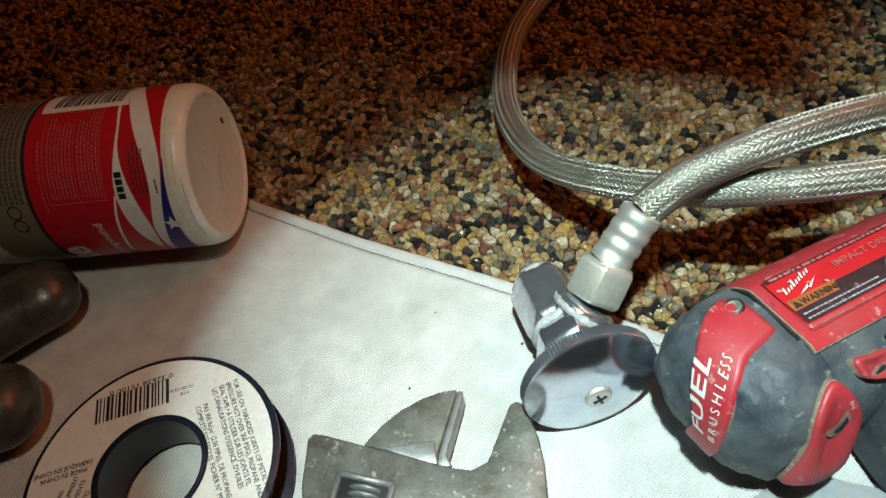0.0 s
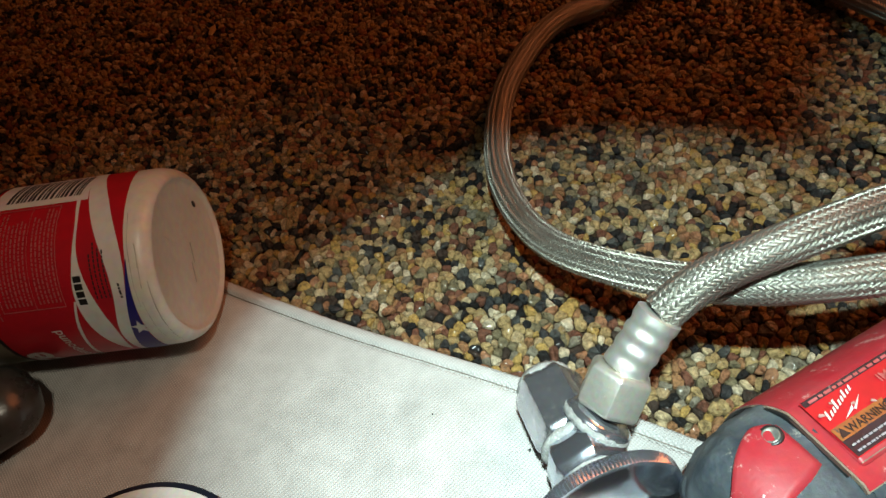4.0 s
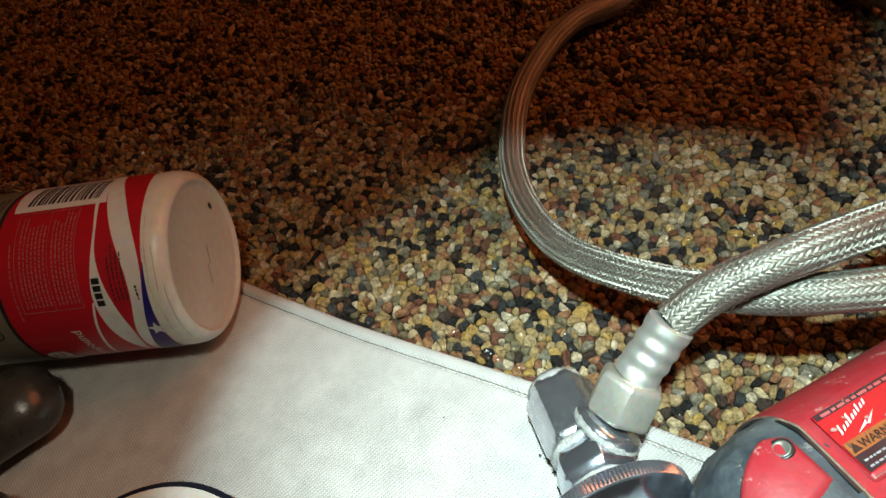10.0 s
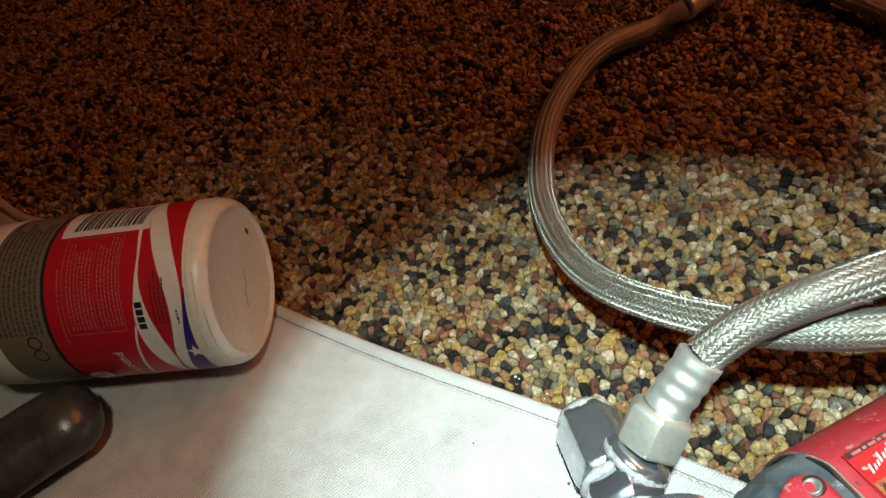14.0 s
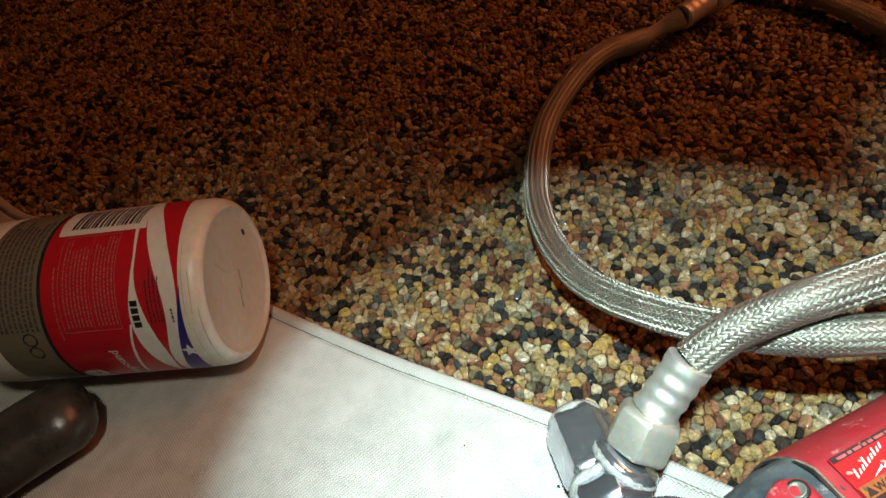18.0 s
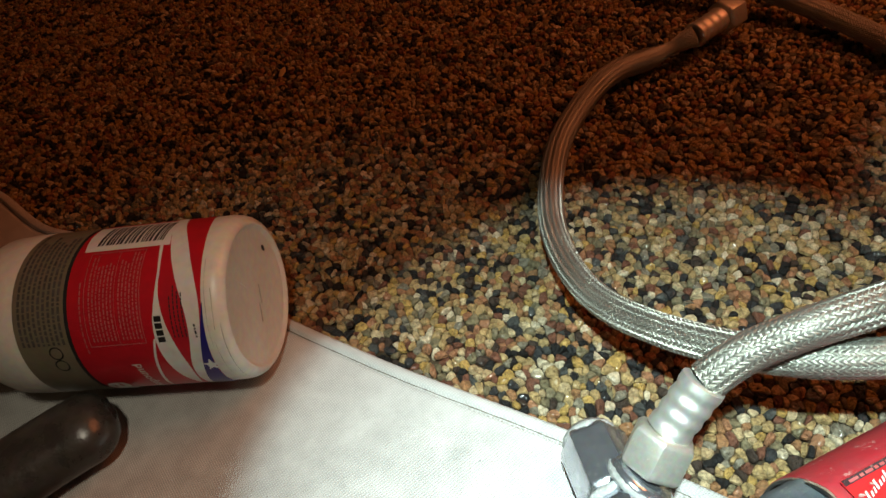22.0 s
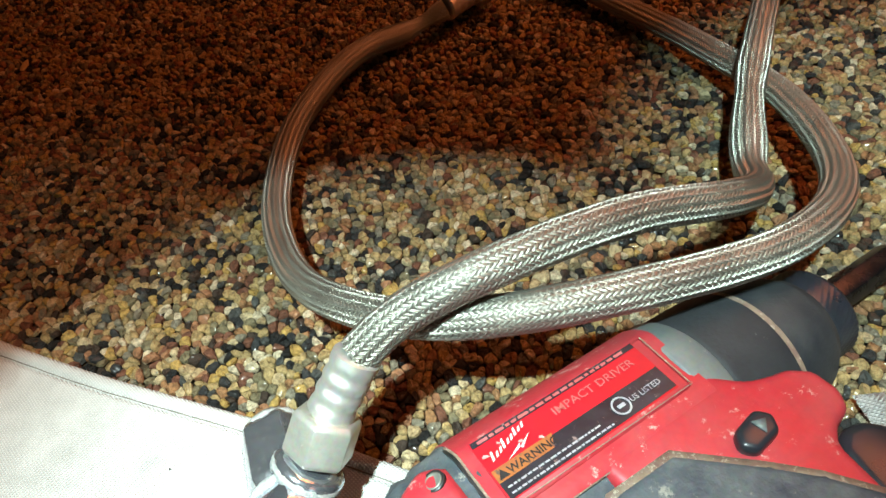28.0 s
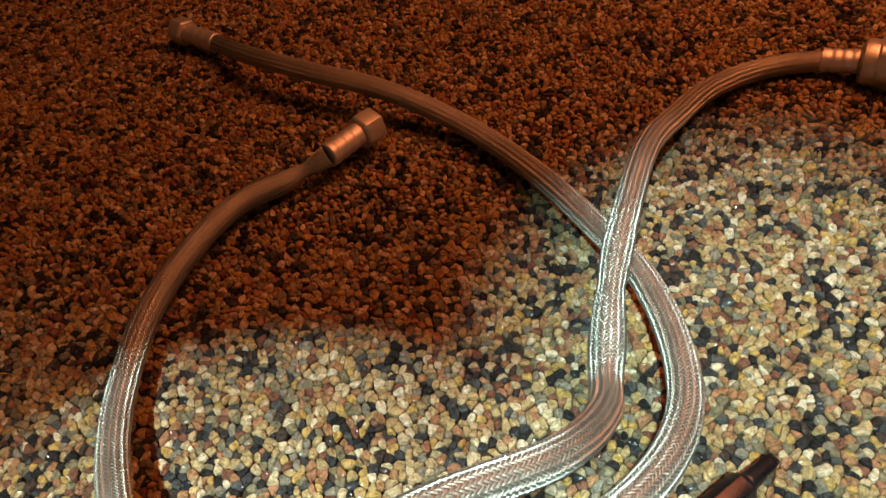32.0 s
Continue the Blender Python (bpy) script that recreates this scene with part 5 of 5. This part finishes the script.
    squash(part("grime_line", lathe([(0.0868, R * 0.980), (0.0878, R * 0.975), (0.0884, R * 0.967)], 72, closed=False, wobble=lambda a, x: 1 + 0.003 * noise.noise((math.cos(a) * 9, math.sin(a) * 9, x * 600))), DUST, root, "pale scuffed edge of the boot"), top=0.90)
    squash(part("nose_cone", lathe([(0.0884, R * 0.93), (0.0890, R * 0.935), (0.0960, R * 0.88), (0.1030, R * 0.80), (0.1075, R * 0.68), (0.1095, R * 0.50), (0.1097, R * 0.40)], 72, closed=False), NOSERUB, root, "black rubber nose cone"), top=0.90)
    knurled = lambda a, x: 1 + 0.012 * math.cos(44 * a + (x - 0.112) * 2400) * (1 if 0.1096 < x < 0.1172 else 0)
    part("chuck_collar", lathe([(0.1075, 0.0110), (0.1090, 0.0122)] + [(0.1098 + 0.00045 * k, 0.0126) for k in range(16)] + [(0.1174, 0.0122), (0.1183, 0.0100), (0.1188, 0.0060)], 132, wobble=knurled), BLACKPL, root, "black knurled chuck collar")
    part("chuck_ring", lathe([(0.1182, 0.0066), (0.1196, 0.0064), (0.1200, 0.0054), (0.1200, 0.0040)], 36), STEEL, root, "bright steel ring")
    bit = part("bit", hex_nut(0.1196, 0.1520, 0.0082, turn=10), BITSTEEL, root, "blackened steel driver bit")
    soft_edges(bit, 25)
    part("bit_tip", lathe([(0.1515, 0.0034), (0.1535, 0.0027), (0.1620, 0.0027), (0.1640, 0.0022), (0.1645, 0.0008)], 24, wobble=lambda a, x: 1 - (0.22 * abs(math.cos(2 * a)) if x > 0.155 else 0)), BITSTEEL, bit)
    # trigger housing, grip
    house = [(0.0330, -0.0060), (0.0644, -0.0045), (0.0703, -0.0108), (0.0751, -0.0128), (0.0795, -0.0138), (0.0838, -0.0172), (0.0838, -0.0235), (0.0815, -0.0272), (0.0768, -0.0278), (0.0730, -0.0308), (0.0715, -0.0420), (0.0640, -0.0400), (0.0560, -0.0300), (0.0460, -0.0185), (0.0340, -0.0165)]
    part("trigger_housing", slab(house, -0.0195, 0.0222, 0.0040, 4), REDPL, root, "scuffed red plastic trigger housing")
    grip = [(0.0300, -0.0140), (0.0456, -0.0142), (0.0584, -0.0262), (0.0648, -0.0330), (0.0720, -0.0430), (0.0740, -0.0600), (0.0730, -0.0900), (0.0720, -0.1150), (0.0380, -0.1150), (0.0380, -0.0800), (0.0330, -0.0500), (0.0260, -0.0320)]
    part("grip", slab(grip, -0.0180, 0.0232, 0.0022, 3), RUBBER, root, "dark rubber overmoulded grip")
    edge_line = [(x, y + 0.0007) for x, y in grip[:5]] + [(x, y - 0.004) for x, y in grip[4::-1]]
    part("grime_line", slab(edge_line, 0.0180, 0.0226), DUST, root, "pale grime along the grip's edge")
    part("trigger", slab([(0.0745, -0.0305), (0.0790, -0.0280), (0.0840, -0.0288), (0.0880, -0.0330), (0.0890, -0.0480), (0.0830, -0.0580), (0.0730, -0.0560), (0.0722, -0.0400)], -0.0075, 0.0180, 0.0035, 3), BLACKPL, root, "dark trigger")
    sel = part("direction_switch", slab([(0.0556, -0.0214), (0.0574, -0.0184), (0.0640, -0.0172), (0.0664, -0.0198), (0.0646, -0.0232), (0.0578, -0.0240)], 0.0210, 0.0250, 0.0012, 3), BLACKPL, root, "black forward and reverse switch")
    part("arrow", slab([(0.0616, -0.0222), (0.0640, -0.0200), (0.0610, -0.0190)], 0.0249, 0.0253), GREYRING, sel)
    return root


driver()


# ---- milky plastic film under the tool ----
def film_scrap():
    bm = bmesh.new()
    n = 24
    grid = []
    for i in range(n):
        row = []
        for j in range(n):
            u, v = i / (n - 1), j / (n - 1)
            x, y = 0.070 + 0.07 * u, 0.0985 - 0.06 * v + 0.004 * math.sin(7 * u) - 0.006 * abs(u - 0.15)
            z = 0.0062 + 0.0025 * noise.noise((x * 50, y * 50, 8.0)) + 0.0012 * noise.noise((x * 160, y * 160, 3.0)) + 0.003 * v
            row.append(bm.verts.new((x, y, z)))
        grid.append(row)
    for a, b in zip(grid, grid[1:]):
        for j in range(n - 1):
            bm.faces.new((a[j], b[j], b[j + 1], a[j + 1]))
    bmesh.ops.solidify(bm, geom=list(bm.faces), thickness=0.0006)
    return tagged(part("plastic_film", bm, FILM, None), "crumpled milky plastic film on the canvas", "plastic film")


film_scrap()


# ---- small litter ----
def chip(x, y, turn, size):
    ob = part("seed_husk", slab([(-0.5 * size, -0.12 * size), (0.1 * size, -0.22 * size), (0.5 * size, 0.0), (0.1 * size, 0.22 * size), (-0.5 * size, 0.12 * size)], 0.0, 0.0012, 0.0004), HUSK, None)
    ob.matrix_world = pose(x, y, 0.0006, 8, -12, turn)
    return tagged(ob, "small pale yellow seed husk lying on the pebbles", "seed husk")


def crumb(x, y, turn, size):
    ob = part("crumb", slab([(size * k * math.cos(a), 0.8 * size * k * math.sin(a)) for k, a in ((1, 0.1), (0.8, 1.0), (1.05, 2.0), (0.7, 3.1), (1, 4.2), (0.85, 5.3))], 0.0, 0.0007, 0.0002), PRINTSHADE, None)
    ob.matrix_world = pose(x, y, 0.0046, 5, 4, turn)
    return tagged(ob, "tiny dark crumb of grit lying on the white canvas", "grit", "crumbs on the cloth")


HUSK = surface("pale_husk", (0.62, 0.45, 0.20), (0.52, 0.36, 0.15), 0.5, grain=500, stain=120, bump=0.1)
chip(-0.0955, 0.4255, 70, 0.0085)
chip(-0.0905, 0.4275, 20, 0.0040)
crumb(0.0236, 0.1535, 30, 0.0006)
crumb(-0.0120, 0.1440, 80, 0.0004)
crumb(-0.0020, 0.1700, 10, 0.0003)


# ---- pebbles set in the floor ----
def pebble_spots():
    """Uneven close packing of the floor as far as the eye reaches."""
    rng = np.random.default_rng(7)
    out = []
    s = 0.0030
    for r, y in enumerate(np.arange(0.05, 0.73, s * 0.87)):
        lo, hi = -0.16 - 0.60 * max(y - 0.15, 0) - 0.03, min(0.25 + 0.75 * max(y - 0.08, 0), 0.50 - 1.3 * (y - 0.40))
        for x in np.arange(lo, min(hi, 0.66), s) + (s / 2 if r % 2 else 0):
            px, py = x + rng.normal(0, 0.33) * s, y + rng.normal(0, 0.33) * s
            gone = rng.random() < 0.13
            if gone or (py < cloth_edge(px) - 0.012 and px < 0.10) or (0.1 < px < 0.19 and py < 0.09):
                continue
            out.append((px, py))
    return out


def cells(spots, reach=0.0100):
    """The patch of floor nearest to each pebble's middle, as a list of outlines."""
    table = collections.defaultdict(list)
    for x, y in spots:
        table[int(x / reach), int(y / reach)].append((x, y))
    for x, y in spots:
        gx, gy = int(x / reach), int(y / reach)
        near = []
        for a in (gx - 1, gx, gx + 1):
            for b in (gy - 1, gy, gy + 1):
                for p, q in table.get((a, b), ()):
                    d = (p - x) ** 2 + (q - y) ** 2
                    if 0 < d < 7.0e-5:
                        near.append((d, p - x, q - y))
        near.sort()
        poly = [(-0.0033, -0.0033), (0.0033, -0.0033), (0.0033, 0.0033), (-0.0033, 0.0033)]
        for d, p, q in near[:14]:
            h = d / 2
            cut = []
            for k in range(len(poly)):
                (ax, ay), (bx, by) = poly[k - 1], poly[k]
                da, db = ax * p + ay * q - h, bx * p + by * q - h
                if (da > 0) != (db > 0):
                    t = da / (da - db)
                    cut.append((ax + (bx - ax) * t, ay + (by - ay) * t))
                if db <= 0:
                    cut.append((bx, by))
            poly = cut
            if len(poly) < 3:
                break
        if len(poly) >= 3:
            yield x, y, poly


def stone(poly, fine, rng):
    """One worn pebble standing in its patch: rounded top, steep sides."""
    pts = []
    n = len(poly)
    for k in range(n):
        (ax, ay), (bx, by) = poly[k], poly[(k + 1) % n]
        if (ax - bx) ** 2 + (ay - by) ** 2 < 1.6e-7:
            pts.append(((ax + bx) / 2, (ay + by) / 2))
            continue
        for t in ((0.24, 0.76) if fine else (0.5,)):
            pts.append((ax + (bx - ax) * t, ay + (by - ay) * t))
    pts = np.array(pts)
    m = len(pts)
    reach = np.sqrt(np.sum(pts ** 2, 1))
    size = float(np.mean(reach))
    # pull the corners in, so that the outline is worn round
    pts *= (np.minimum(reach, 1.20 * size) / reach * (0.92 + 0.12 * rng.random(m)))[:, None]
    tilt = rng.normal(0, 0.20, 2)
    lift = rng.normal(0, 0.00038)
    flat = 0.75 + 0.5 * rng.random()
    top = np.array((rng.normal(0, 0.14), rng.normal(0, 0.14))) * size
    if fine:
        steps = ((1.0, -0.30 * size - 0.0006), (0.96, -0.02 * size), (0.80, 0.13 * size * flat), (0.48, 0.22 * size * flat))
    else:
        steps = ((1.06, -0.0020), (1.0, -0.12 * size), (0.70, 0.16 * size * flat))
    rings = []
    for f, z in steps:
        p = pts * f + top * max(0.0, 1 - f)
        zz = z + p @ tilt + rng.normal(0, 0.095 * size, m) * (0.3 < f < 0.95) + lift - 0.0005
        rings.append(np.column_stack([p, np.maximum(zz, -0.0034)]))
    apex = np.array([[top[0], top[1], 0.26 * size * flat + top @ tilt + lift - 0.0005]])
    verts = np.concatenate(rings + [apex])
    faces = []
    for r in range(len(steps) - 1):
        for k in range(m):
            j = (k + 1) % m
            a, b, c, d = r * m + k, r * m + j, (r + 1) * m + j, (r + 1) * m + k
            faces += [(a, b, c), (a, c, d)]
    last = (len(steps) - 1) * m
    faces += [(last + k, last + (k + 1) % m, len(verts) - 1) for k in range(m)]
    return verts, np.array(faces)


def stone_mesh(name, verts, faces, tones):
    me = bpy.data.meshes.new(name)
    me.from_pydata(verts.tolist(), [], faces.tolist())
    me.attributes.new("tone", "FLOAT", "POINT").data.foreach_set("value", tones.astype(np.float32))
    me.materials.append(PEBBLE)
    me.shade_smooth()
    me.set_sharp_from_angle(angle=radians(33))
    return me


def stone_tone(x, y, rng):
    """Dark stones lie in loose clusters among the tan ones."""
    dark = 0.195 + 0.42 * noise.noise((x * 75, y * 75, 1.7)) + 0.20 * noise.noise((x * 190, y * 190, 5.1))
    return 0.2 * rng.random() if rng.random() < dark else 0.2 + 0.799 * rng.random()


def lay_pebbles():
    rng = np.random.default_rng(3)
    singles = 0
    vs, fs, ts, count = [], [], [], 0
    for x, y, poly in cells(pebble_spots()):
        v, f = stone(poly, y < 0.32 and x < 0.30, rng)
        t = np.full(len(v), stone_tone(x, y, rng))
        if singles < 300 and (x - 0.055) ** 2 + (y - 0.215) ** 2 < 0.040 ** 2:
            ob = new("pebble", stone_mesh("pebble", v, f, t))
            ob.matrix_world = Matrix.Translation((x, y, 0))
            ob.parent = ground
            singles += 1
            continue
        vs.append(v + (x, y, 0))
        fs.append(f + count)
        ts.append(t)
        count += len(v)
    ob = new("pebbles", stone_mesh("pebbles", np.concatenate(vs), np.concatenate(fs), np.concatenate(ts)))
    ob.parent = ground
    tagged(ob, "tan, brown and black pebbles bound in glossy resin", kind="stuff")


lay_pebbles()
